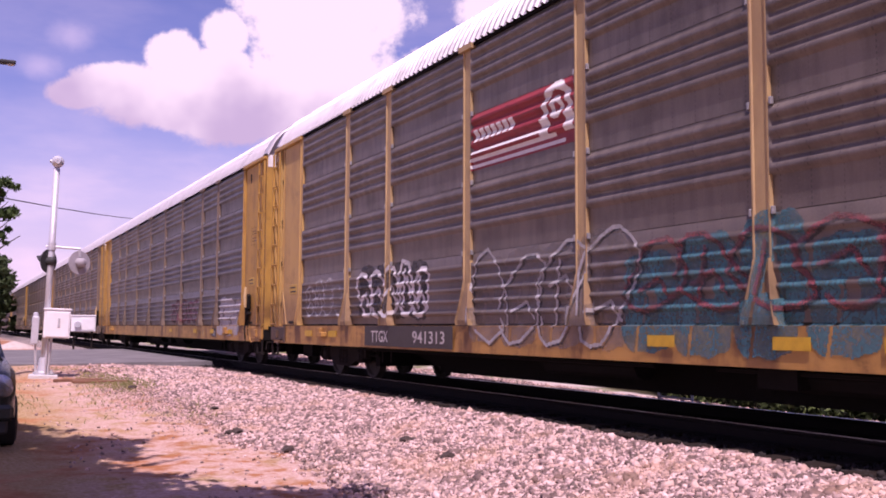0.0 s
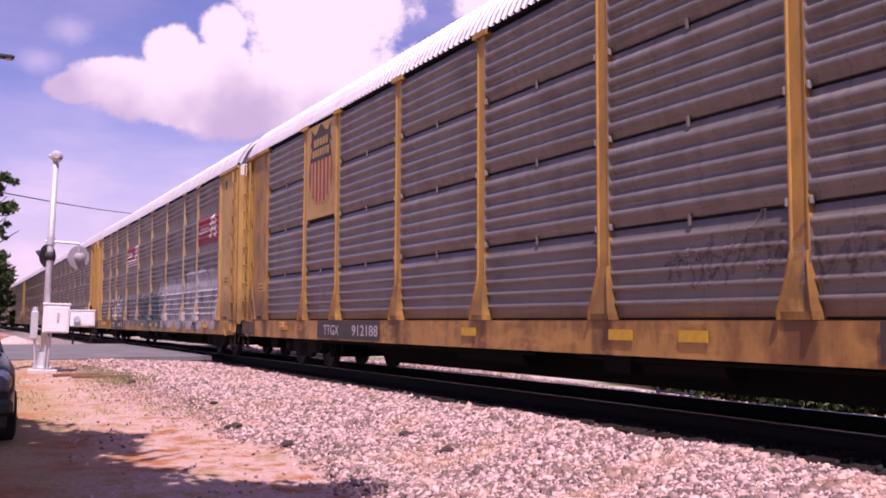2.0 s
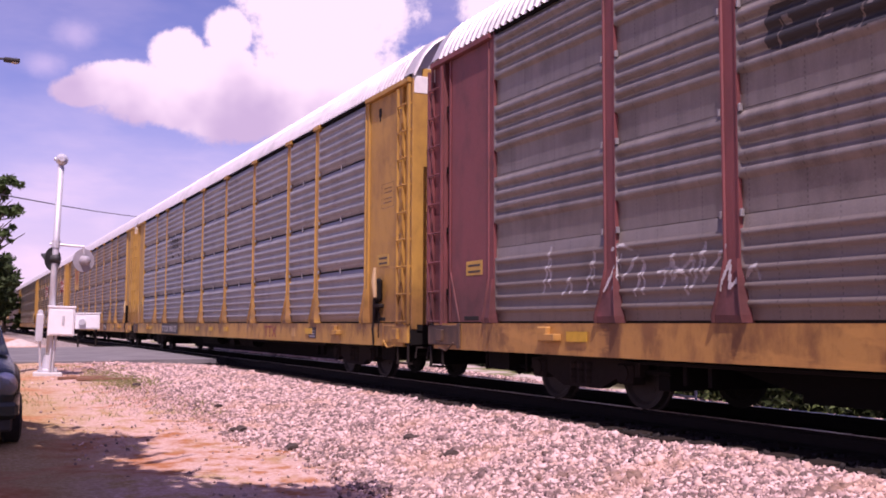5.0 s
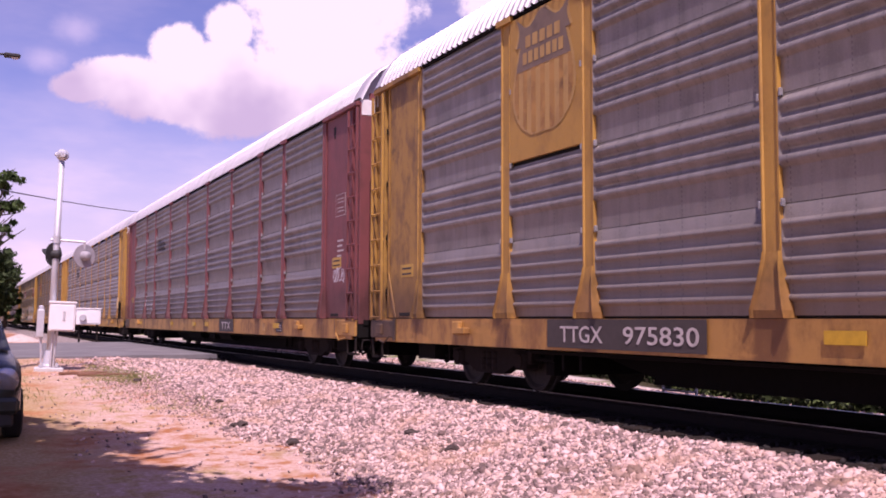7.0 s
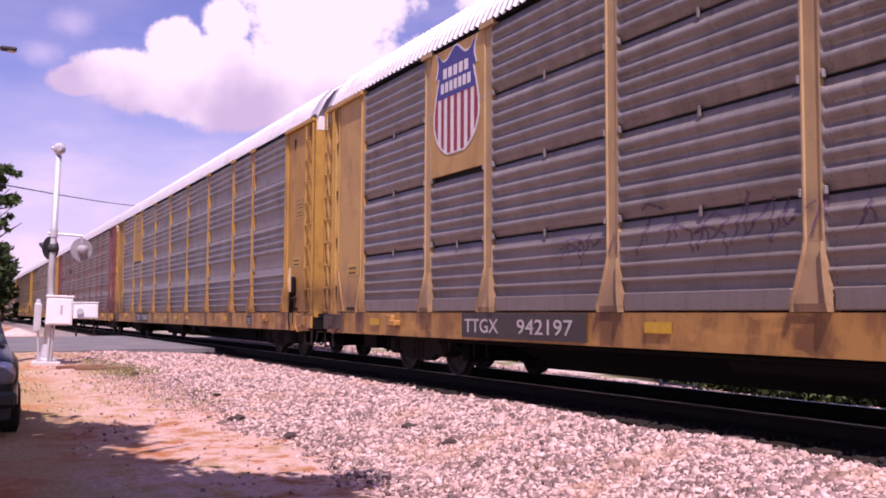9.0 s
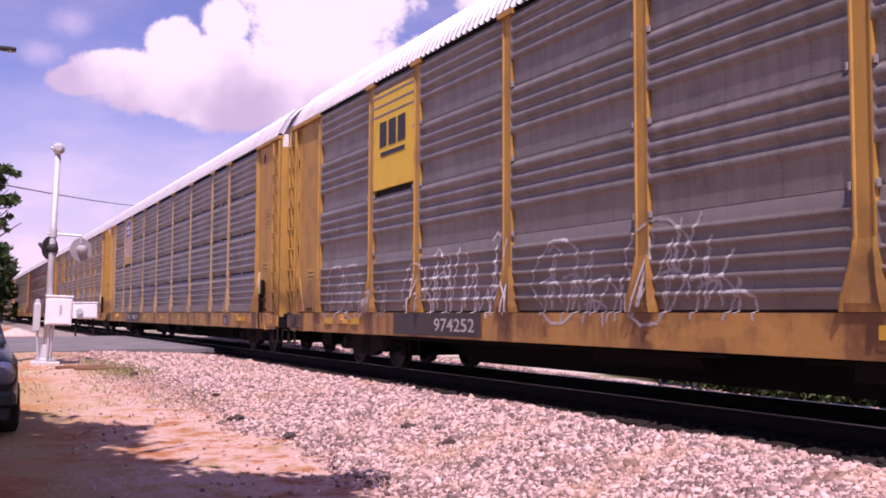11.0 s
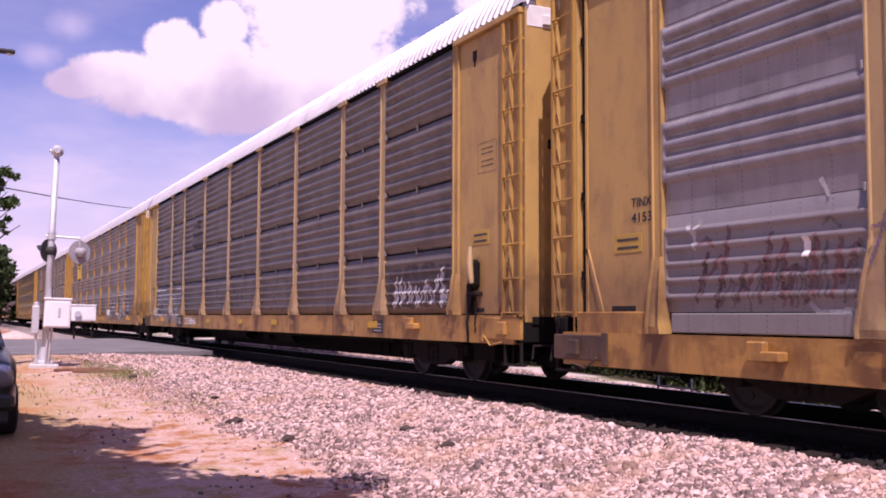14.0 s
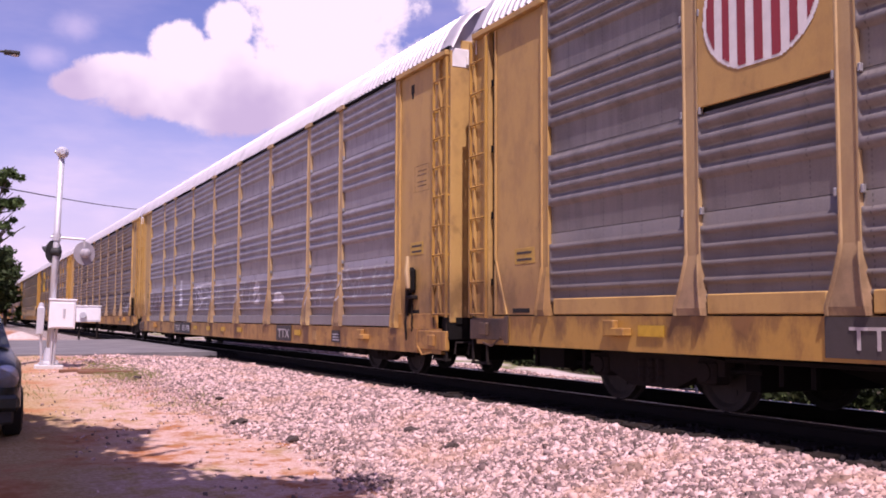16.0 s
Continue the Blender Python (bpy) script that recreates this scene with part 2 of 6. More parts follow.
FLASHER_GREY = plain("faded grey signal paint", (0.34, 0.32, 0.34), 0.6, vary=0.5, scale=5)
LENS = plain("red lens", (0.25, 0.02, 0.02), 0.2)
CONCRETE = plain("concrete", (0.52, 0.50, 0.48), 0.85)

# ---- helpers for meshes ----


def mesh_of(name, verts, faces, mat, smooth=False):
    me = bpy.data.meshes.new(name)
    me.from_pydata([tuple(v) for v in verts], [], [tuple(f) for f in faces])
    me.materials.append(mat)
    if smooth:
        me.shade_smooth()
    me.update()
    return me


def part(name, data, parent, mat=None, label="", at=None):
    """One mesh object under a thing or a part; mat replaces the mesh's own material on this object."""
    ob = new(name, data)
    ob.parent = parent
    if at is not None:
        ob.matrix_basis = at
    if mat is not None and data.materials and data.materials[0] is not mat:
        ob.material_slots[0].link = "OBJECT"
        ob.material_slots[0].material = mat
    if label:
        tagged(ob, label)
    return ob


class Build:
    """Collects boxes, tubes and swept sections into one mesh."""

    def __init__(self):
        self.v, self.f = [], []

    def add(self, verts, faces):
        n = len(self.v)
        self.v += [tuple(p) for p in verts]
        self.f += [tuple(i + n for i in f) for f in faces]
        return self

    def box(self, x0, x1, y0, y1, z0, z1, bev=0.0):
        if bev:
            bm = bmesh.new()
            bmesh.ops.create_cube(bm, size=1)
            for v in bm.verts:
                v.co = Vector(((x0 + x1) / 2 + v.co.x * (x1 - x0), (y0 + y1) / 2 + v.co.y * (y1 - y0), (z0 + z1) / 2 + v.co.z * (z1 - z0)))
            bmesh.ops.bevel(bm, geom=bm.edges[:], offset=bev, segments=1, affect="EDGES")
            bm.verts.index_update()
            self.add([v.co.copy() for v in bm.verts], [[v.index for v in f.verts] for f in bm.faces])
            bm.free()
            return self
        vs = [(x, y, z) for x in (x0, x1) for y in (y0, y1) for z in (z0, z1)]
        return self.add(vs, [(0, 1, 3, 2), (4, 6, 7, 5), (0, 4, 5, 1), (2, 3, 7, 6), (0, 2, 6, 4), (1, 5, 7, 3)])

    def tube(self, points, radius, seg=8, ends=True):
        pts = [Vector(p) for p in points]
        rad = radius if isinstance(radius, (list, tuple)) else [radius] * len(pts)
        rings = []
        for i, p in enumerate(pts):
            d = (pts[min(i + 1, len(pts) - 1)] - pts[max(i - 1, 0)]).normalized()
            a = d.orthogonal().normalized() if i == 0 else (rings[-1][1] - d * rings[-1][1].dot(d)).normalized()
            b = d.cross(a)
            rings.append(([p + (a * math.cos(k * 2 * math.pi / seg) + b * math.sin(k * 2 * math.pi / seg)) * rad[i] for k in range(seg)], a))
        vs = [q for r, _ in rings for q in r]
        fs = [(i * seg + k, i * seg + (k + 1) % seg, (i + 1) * seg + (k + 1) % seg, (i + 1) * seg + k) for i in range(len(pts) - 1) for k in range(seg)]
        if ends:
            fs += [tuple(reversed(range(seg))), tuple(range((len(pts) - 1) * seg, len(pts) * seg))]
        return self.add(vs, fs)

    def lathe(self, profile, axis, centre, seg=24):
        """profile: (along, radius) pairs round the axis 'x', 'y' or 'z'."""
        c = Vector(centre)
        vs, n = [], len(profile)
        for k in range(seg):
            ca, sa = math.cos(k * 2 * math.pi / seg), math.sin(k * 2 * math.pi / seg)
            for h, r in profile:
                q = {"x": (h, r * ca, r * sa), "y": (r * ca, h, r * sa), "z": (r * ca, r * sa, h)}[axis]
                vs.append(c + Vector(q))
        fs = [(k * n + i, k * n + i + 1, ((k + 1) % seg) * n + i + 1, ((k + 1) % seg) * n + i) for k in range(seg) for i in range(n - 1)]
        return self.add(vs, fs)

    def prism(self, outline, y0, y1):
        """An outline of (x, z) swept along y."""
        n = len(outline)
        vs = [(x, y0, z) for x, z in outline] + [(x, y1, z) for x, z in outline]
        return self.add(vs, [(i, (i + 1) % n, n + (i + 1) % n, n + i) for i in range(n)] + [tuple(reversed(range(n))), tuple(range(n, 2 * n))])

    def mesh(self, name, mat, smooth=False):
        me = mesh_of(name, self.v, self.f, mat, smooth)
        bm = bmesh.new()
        bm.from_mesh(me)
        bmesh.ops.recalc_face_normals(bm, faces=bm.faces)
        bm.to_mesh(me)
        bm.free()
        return me


# ---- ground ----
SIDE = 6.68            # the near side of the train
TRACK = SIDE + 1.5     # the middle of the track
BED = -0.2             # top of the ballast


def smooth(a, b, v):
    t = min(1.0, max(0.0, (v - a) / (b - a)))
    return t * t * (3 - 2 * t)


def ground_z(x, y):
    far = smooth(9, 26, y)
    base = -0.62 + 0.52 * far
    off = abs(x - TRACK)
    if 28.5 < y < 47:
        road = 0.92 * smooth(28.0, 29.5, y) * smooth(47, 45.5, y)
    else:
        road = 0.0
    bank = smooth(4.6, 1.75, off) if x < TRACK else smooth(5.5, 1.9, off)
    z = base + (BED - base) * bank
    z = z * (1 - road) + road * -0.07
    z += 0.11 * math.exp(-((x - 3.45) / 0.75) ** 2 - ((y - 18.6) / 2.2) ** 2) * (1 + 0.5 * noise.noise(Vector((x * 2.2, y * 1.3, 5))))
    if off > 1.6:
        z += 0.035 * noise.noise(Vector((x * 0.7, y * 0.7, 0))) + 0.012 * noise.noise(Vector((x * 4, y * 4, 3)))
    return z


def ground_material():
    def f(g):
        p = world_pos(g)
        s = g.node("ShaderNodeSeparateXYZ", {0: p})
        x, y = s.outputs[0], s.outputs[1]
        n1 = g.noise(p, 0.55, 6, 0.6)
        n2 = g.noise(p, 3.0, 6, 0.65)
        n3 = g.noise(p, 22.0, 4, 0.65)
        n4 = g.noise(p, 90.0, 2, 0.6)
        soil = g.mix(g.ramp(n2, 0.38, 0.66), (0.34, 0.135, 0.054), (0.47, 0.24, 0.125))
        straw = g.mix(g.ramp(n3, 0.4, 0.65), (0.32, 0.21, 0.095), (0.46, 0.32, 0.17))
        sand = g.mix(g.ramp(n3, 0.35, 0.7), (0.45, 0.285, 0.23), (0.58, 0.42, 0.375))
        stone = g.mix(g.ramp(n3, 0.35, 0.65), (0.16, 0.13, 0.12), (0.36, 0.31, 0.29))
        edge = g.math("ADD", x, g.math("MULTIPLY", g.math("SUBTRACT", n1, 0.5), 3.0))
        c = g.mix(g.ramp(g.math("ADD", n1, g.ramp(x, 2.4, 0.6, 0.0, 0.05)), 0.42, 0.58), soil, straw)
        c = g.mix(g.math("MULTIPLY", g.ramp(edge, 0.7, 2.6), g.ramp(n2, 0.36, 0.56)), c, sand)
        bed = g.math("MULTIPLY", g.ramp(edge, 3.3, 4.4), g.ramp(x, TRACK + 3.5, TRACK + 3.0))
        c = g.mix(bed, c, stone)
        # dark track bed, with the train's shade painted into the colour
        bed_shade = g.math("MULTIPLY", g.ramp(g.math("ADD", x, g.math("MULTIPLY", n3, 0.12)), 6.47, 6.60), g.ramp(x, TRACK + 2.2, TRACK + 1.7))
        c = g.mix(bed_shade, c, g.mix(n3, (0.022, 0.019, 0.018), (0.045, 0.038, 0.036)))
        grass = g.mix(g.ramp(n3, 0.35, 0.65), (0.10, 0.13, 0.045), (0.22, 0.21, 0.09))
        lot = g.mix(g.ramp(n3, 0.35, 0.7), (0.44, 0.36, 0.33), (0.62, 0.54, 0.50))
        # from x = 13 on, the ground is darkened as shade under the thicket
        grass = g.mix(g.ramp(x, 12.7, 13.1), g.mix(g.ramp(g.noise(p, 0.5, 5, 0.6), 0.42, 0.56), grass, lot), (0.045, 0.04, 0.022))
        far = g.math("MAXIMUM", g.ramp(x, TRACK + 2.9, TRACK + 3.4), g.ramp(x, -6.0, -14.0))
        c = g.mix(far, c, grass)
        c = g.mix(g.math("MULTIPLY", g.ramp(n4, 0.5, 0.8), 0.35), c, (0.20, 0.14, 0.11))
        return c, 0.95, 0.0, n3, 0.02
    return material("dirt and gravel ground", f, 0.08)


def axis_steps(stops):
    out = [stops[0][0]]
    for (a, step), (b, _) in zip(stops, stops[1:]):
        n = max(1, round((b - a) / step))
        out += [a + (b - a) * (i + 1) / n for i in range(n)]
    return out


def build_ground():
    xs = axis_steps([(-3000, 900), (-300, 60), (-60, 10), (-10, 1.0), (0, 0.12), (7, 0.3), (14, 3), (60, 60), (300, 900), (3000, 1)])
    ys = axis_steps([(-3000, 900), (-300, 60), (-60, 10), (-10, 2), (4, 0.12), (16, 0.25), (30, 0.6), (66, 6), (200, 60), (600, 800), (3000, 1)])
    vs = [(x, y, ground_z(x, y)) for y in ys for x in xs]
    n = len(xs)
    fs = [(j * n + i, j * n + i + 1, (j + 1) * n + i + 1, (j + 1) * n + i) for j in range(len(ys) - 1) for i in range(n - 1)]
    ob = new("ground", mesh_of("ground", vs, fs, ground_material(), True))
    tagged(ob, "dry reddish dirt and pale gravel with straw patches", "ground", kind="structure")


build_ground()


def road_material():
    def f(g):
        p = world_pos(g)
        n1 = g.noise(p, 0.8, 5, 0.6)
        n2 = g.noise(p, 30.0, 3, 0.6)
        c = g.mix(g.ramp(n1, 0.35, 0.65), (0.14, 0.132, 0.135), (0.20, 0.19, 0.19))
        c = g.mix(g.math("MULTIPLY", n2, 0.3), c, (0.12, 0.11, 0.11))
        return c, 0.9, 0.0, n2, 0.006
    return material("worn asphalt", f, 0.15)


def build_road():
    ys = [28.8 + i * 1.42 for i in range(13)]
    xs = [-60, -20, -8, 0, 3, 5.4, 6.8]
    vs, fs = [], []
    for y in ys:
        for x in xs:
            vs.append((x, y + 0.12 * math.sin(x * 1.7) * (y < 29), -0.035 + 0.02 * smooth(3, 6, x)))
    n = len(xs)
    for j in range(len(ys) - 1):
        for i in range(n - 1):
            fs.append((j * n + i, j * n + i + 1, (j + 1) * n + i + 1, (j + 1) * n + i))
    top = len(vs)
    vs += [(x, y, z - 0.12) for x, y, z in vs]
    rim = [i for i in range(n)] + [j * n + n - 1 for j in range(1, len(ys))]
    fs += [(a, b, b + top, a + top) for a, b in zip(rim, rim[1:])]
    ob = new("road", mesh_of("road", vs, fs, road_material()))
    tagged(ob, "worn light grey asphalt road at the level crossing", "road", kind="structure")


build_road()


def stone_material():
    def f(g):
        r = g.node("ShaderNodeNewGeometry").outputs["Random Per Island"]
        n = g.noise(world_pos(g), 35.0, 3, 0.6)
        c = g.mix(g.math("POWER", r, 1.35), (0.085, 0.055, 0.05), (0.84, 0.595, 0.555))
        c = g.mix(g.ramp(r, 0.0, 0.14, 0.7, 0.0), c, (0.14, 0.11, 0.10))
        c = g.mix(g.math("MULTIPLY", g.ramp(r, 0.55, 0.6), g.ramp(r, 0.72, 0.66, 0.0, 0.55)), c, (0.58, 0.38, 0.29))
        c = g.mix(g.ramp(r, 0.93, 0.99, 0.0, 0.6), c, (0.52, 0.34, 0.26))
        c = g.mix(g.math("MULTIPLY", n, 0.25), c, (0.34, 0.24, 0.21))
        clay = g.noise(world_pos(g), 0.8, 4, 0.6)
        c = g.mix(g.ramp(clay, 0.5, 0.68, 0.0, 0.45), c, (0.50, 0.30, 0.19))
        return c, 0.9, 0.0, n, 0.006
    return material("crushed pale stone", f, 0.15)


STONE = stone_material()
# dark stone whose colour also carries the shade beneath the train
STONE_DARK = plain("dark stone with shade in its colour", (0.032, 0.028, 0.027), 0.95, vary=0.5, scale=9, gloss=0.08)


def scatter_stones(name, label, spots, rng, mat):
    """Broken stones, each a jittered block, in one mesh. spots: (x, y, size)."""
    cube = np.array([(x, y, z) for x in (-1, 1) for y in (-1, 1) for z in (-1, 1)], float)
    quads = np.array([(0, 1, 3, 2), (4, 6, 7, 5), (0, 4, 5, 1), (2, 3, 7, 6), (0, 2, 6, 4), (1, 5, 7, 3)])
    n = len(spots)
    size = np.array([s[2] for s in spots])
    base = np.array([(x, y, ground_z(x, y)) for x, y, _ in spots])
    shape = cube[None] * rng.uniform(0.42, 1.0, (n, 1, 3)) * np.array([1.1, 0.85, 0.68]) + rng.uniform(-0.35, 0.35, (n, 8, 3))
    ax = rng.normal(size=(n, 3))
    ax /= np.linalg.norm(ax, axis=1)[:, None]
    an = rng.uniform(0, 3.14, n)
    c, s = np.cos(an)[:, None, None], np.sin(an)[:, None, None]
    k = ax[:, None, :]
    shape = shape * c + np.cross(np.broadcast_to(k, shape.shape), shape) * s + k * (shape * k).sum(2, keepdims=True) * (1 - c)
    verts = shape * (size * 0.5)[:, None, None] + base[:, None, :] + np.array([0, 0, 0.2]) * size[:, None, None]
    me = bpy.data.meshes.new(name)
    faces = (quads[None] + (np.arange(n) * 8)[:, None, None]).reshape(-1, 4)
    me.vertices.add(n * 8)
    me.vertices.foreach_set("co", verts.reshape(-1))
    me.loops.add(len(faces) * 4)
    me.loops.foreach_set("vertex_index", faces.reshape(-1))
    me.polygons.add(len(faces))
    me.polygons.foreach_set("loop_start", np.arange(len(faces)) * 4)
    me.materials.append(mat)
    me.update(calc_edges=True)
    me.validate()
    tagged(new(name, me), label, "gravel", kind="stuff")


def build_stones():
    rng = np.random.default_rng(4)
    spots = []
    while len(spots) < 105000:
        x, y = rng.uniform(2.6, 6.66), 3.5 + 25.0 * rng.random() ** 1.5
        lim = 4.2 - 0.03 * y + 0.7 * noise.noise(Vector((x * 0.5, y * 0.4, 7)))
        keep = smooth(lim - 0.9, lim + 0.5, x) * smooth(6.60, 6.47, x + 0.09 * noise.noise(Vector((x * 2, y * 2.5, 1))))
        if rng.random() < keep ** 2:
            spots.append((x, y, rng.uniform(0.024, 0.066) * (1.0 + 0.6 * (rng.random() > 0.95))))
    for i in range(1300):
        x, y = rng.uniform(1.2, 4.4), rng.uniform(8, 27)
        if noise.noise(Vector((x * 0.8, y * 0.6, 2))) > 0.05 or rng.random() < 0.15:
            spots.append((x, y, rng.uniform(0.015, 0.05)))
    for i in range(9000):
        x, y = rng.normal(3.5, 0.42), rng.normal(18.6, 1.9)
        spots.append((x, y, rng.uniform(0.012, 0.034)))
    for i in range(9000):
        spots.append((rng.uniform(10.0, 11.6), rng.uniform(3, 40), rng.uniform(0.03, 0.08)))
    scatter_stones("ballast_gravel", "pale crushed stone ballast beside the track", spots, rng, STONE)
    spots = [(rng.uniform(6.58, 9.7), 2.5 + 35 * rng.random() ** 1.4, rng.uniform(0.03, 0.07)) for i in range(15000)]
    scatter_stones("track_ballast", "dark crushed stone between the rails, train's shade in its colour", spots, rng, STONE_DARK)


build_stones()


# ---- track ----


def build_track():
    track = tagged(new("railway_track"), "steel rails on dark wooden sleepers in ballast", "railway", kind="structure")
    head = [(-0.075, -0.18), (0.075, -0.18), (0.075, -0.165), (0.012, -0.14), (0.012, -0.045), (0.036, -0.03), (0.036, -0.006), (0.026, 0.0), (-0.026, 0.0),
            (-0.036, -0.006), (-0.036, -0.03), (-0.012, -0.045), (-0.012, -0.14), (-0.075, -0.165)]
    for side in (-0.752, 0.752):
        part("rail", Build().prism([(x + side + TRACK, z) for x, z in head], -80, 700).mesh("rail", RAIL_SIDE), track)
        part("rail_head", Build().box(TRACK + side - 0.027, TRACK + side + 0.027, -80, 700, -0.004, 0.002).mesh("rail_head", RAIL_TOP), track, label="bright worn running surface")
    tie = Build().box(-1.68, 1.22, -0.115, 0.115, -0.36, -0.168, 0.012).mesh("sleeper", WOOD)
    for i in range(260):
        part("sleeper", tie, track, at=pose(TRACK + random.uniform(-0.09, 0.09), -6 + i * 0.51, random.uniform(-0.008, 0.01), 0, 0, random.uniform(-1.2, 1.2)))
    rest = Build()
    for i in range(1000):
        y = 127 + i * 0.51
        rest.box(TRACK - 1.3, TRACK + 1.3, y - 0.11, y + 0.11, -0.33, -0.165)
    ob = part("sleepers_far", rest.mesh("sleepers_far", WOOD), track)
    tagged(ob, kind="stuff")


build_track()

# ---- the train ----
PITCH = 29.05                       # length of a car over its couplers
BAY = 2.94
WIDTHS = [0.96, 0.675, 1, 1, 1, 1, 1, 0.675, 0.96]
POSTS = [0.0]
for w in WIDTHS:
    POSTS.append(POSTS[-1] + w * BAY)
HALF = POSTS[-1] / 2               # from the middle of a car to its end posts
END = 14.185                        # to the end of its body
SILL0, SILL1, EAVE, CROWN = 0.63, 1.02, 5.17, 6.0
ROW = (EAVE - SILL1 - 0.05) / 4
SKIN = -1.43


def s_to_y(s):
    """A place counted from the leading end post towards the tail, in the car's space."""
    return HALF - s


def profile(kind, row):
    """Corrugation of one sheet: (height, depth outwards) from its bottom up."""
    pts = [(0.0, -0.03), (0.008, 0.004)] if kind == "slotted" else [(0.0, 0.0)]
    if row == 0:
        centres, half, deep = [0.16 + 0.17 * i for i in range(5)], 0.05, 0.036
    elif kind == "slotted":
        centres, half, deep = [0.15 + 0.175 * i for i in range(5)], 0.080, 0.050
    else:
        centres, half, deep = [0.405 + 0.173 * i for i in range(4)], 0.083, 0.050
    for c in centres:
        pts += [(c + half * (k / 5 - 1), deep * (0.5 - 0.5 * math.cos(math.pi * min(1, k / 4.4))) if k < 5 else deep * (0.5 + 0.5 * math.cos(math.pi * (k - 5) / 5))) for k in range(11)]
    top = ROW - (0.030 if kind == "slotted" else 0.0)
    pts += [(top - 0.012, 0.004), (top, -0.03 if kind == "slotted" else -0.012)]
    return pts


def depth_at(kind, z):
    """How far the sheet stands out at height z."""
    h = z - SILL1 - 0.03
    row = min(3, max(0, int(h / ROW)))
    h -= row * ROW
    pts = profile(kind, row)
    for (a, da), (b, db) in zip(pts, pts[1:]):
        if a <= h <= b:
            return da + (db - da) * (h - a) / max(1e-6, b - a)
    return 0.0


def sheet_mesh(kind, row, width):
    pts = profile(kind, row)
    b = Build()
    n = len(pts)
    y = width / 2 - 0.10
    rim = max(d for _, d in pts) - 0.004
    # each end of the sheet is pressed flat where it is clamped beside the post
    for e, flat in ((-y, True), (-y + 0.022, True), (-y + 0.05, False), (y - 0.05, False), (y - 0.022, True), (y, True)):
        b.v += [(-rim if flat and 2 < i < n - 3 else -d, e, h) for i, (h, d) in enumerate(pts)]
    b.f += [(k * n + i, k * n + i + 1, (k + 1) * n + i + 1, (k + 1) * n + i) for k in range(5) for i in range(n - 1)]
    return mesh_of("panel", b.v, b.f, GALV_BROWN, True)


SHEETS = {}
for kind_ in ("slotted", "lapped"):
    for row_ in range(4):
        for w_ in (0.96, 0.675, 1):
            SHEETS[kind_, row_, w_] = sheet_mesh(kind_, row_, w_ * BAY)


def post_mesh(end, drop=0.0):
    """A side post with its cap under the eave and its flared foot on the sill."""
    b = Build()
    w, out, inn = (0.09 if end else 0.115), -1.477, -1.40
    z1, z2 = SILL1 + 0.62, SILL1 + 0.02
    fw, fo = (0.13 if end else 0.22), -1.55
    z2 -= drop
    rings = [(EAVE, w, out), (z1, w, out), (z1 - 0.10, w * 1.08, out - 0.012), (z1 - 0.34, w + (fw - w) * 0.5, out - 0.045), (z2 + 0.06, fw, fo), (z2 - 0.015, fw * 1.02, fo + 0.012)]
    vs = []
    for z, hw, o in rings:
        vs += [(inn, -hw, z), (o, -hw, z), (o, -hw + 0.02, z), (o + 0.018, -hw + 0.03, z), (o + 0.018, hw - 0.03, z), (o, hw - 0.02, z), (o, hw, z), (inn, hw, z)]
    fs = []
    for r in range(len(rings) - 1):
        for k in range(7):
            fs.append((r * 8 + k, r * 8 + k + 1, r * 8 + 9 + k, r * 8 + 8 + k))
    b.add(vs, fs)
    # a thin bent flange stands proud along both edges of the foot
    for e, deep in ((-1, 0.030), (1, 0.008)):
        fin = []
        for z, hw, o in rings[1:]:
            fin += [(o + 0.004, e * hw, z), (o - deep, e * hw, z), (o - deep, e * (hw - 0.012), z), (o + 0.004, e * (hw - 0.012), z)]
        b.add(fin, [(r * 4 + k, r * 4 + (k + 1) % 4, r * 4 + 4 + (k + 1) % 4, r * 4 + 4 + k) for r in range(len(rings) - 2) for k in range(4)] + [(0, 1, 2, 3), (16, 17, 18, 19)])
    if not end:
        b.box(-1.515, -1.40, -0.20, 0.20, EAVE - 0.06, EAVE + 0.02)
    return b.mesh("post", YELLOW)


POST, END_POST = post_mesh(False), post_mesh(True)
LOW_POST, LOW_END_POST = post_mesh(False, 0.2), post_mesh(True, 0.2)


def sill_mesh():
    b = Build()
    b.prism([(-1.5, SILL0), (-1.5, SILL1), (-1.36, SILL1), (-1.36, SILL1 - 0.03), (-1.47, SILL1 - 0.03), (-1.47, SILL0 + 0.03), (-1.40, SILL0 + 0.03), (-1.40, SILL0)], -END + 0.25, END - 0.25)
    return b.mesh("side_sill", YELLOW)


def bracket_mesh():
    return Build().box(-1.58, -1.5, -0.11, 0.11, SILL0 + 0.16, SILL1 - 0.04, 0.015).box(-1.62, -1.5, -0.34, -0.1, SILL0 + 0.17, SILL0 + 0.26, 0.01).mesh("jacking_bracket", YELLOW)


def roof_section(t):
    """The arch from the near eave to the far one, t from -1 to 1."""
    return (1.47 * t, EAVE + 0.03 + (CROWN - EAVE - 0.03) * (1 - abs(t) ** 4.6))


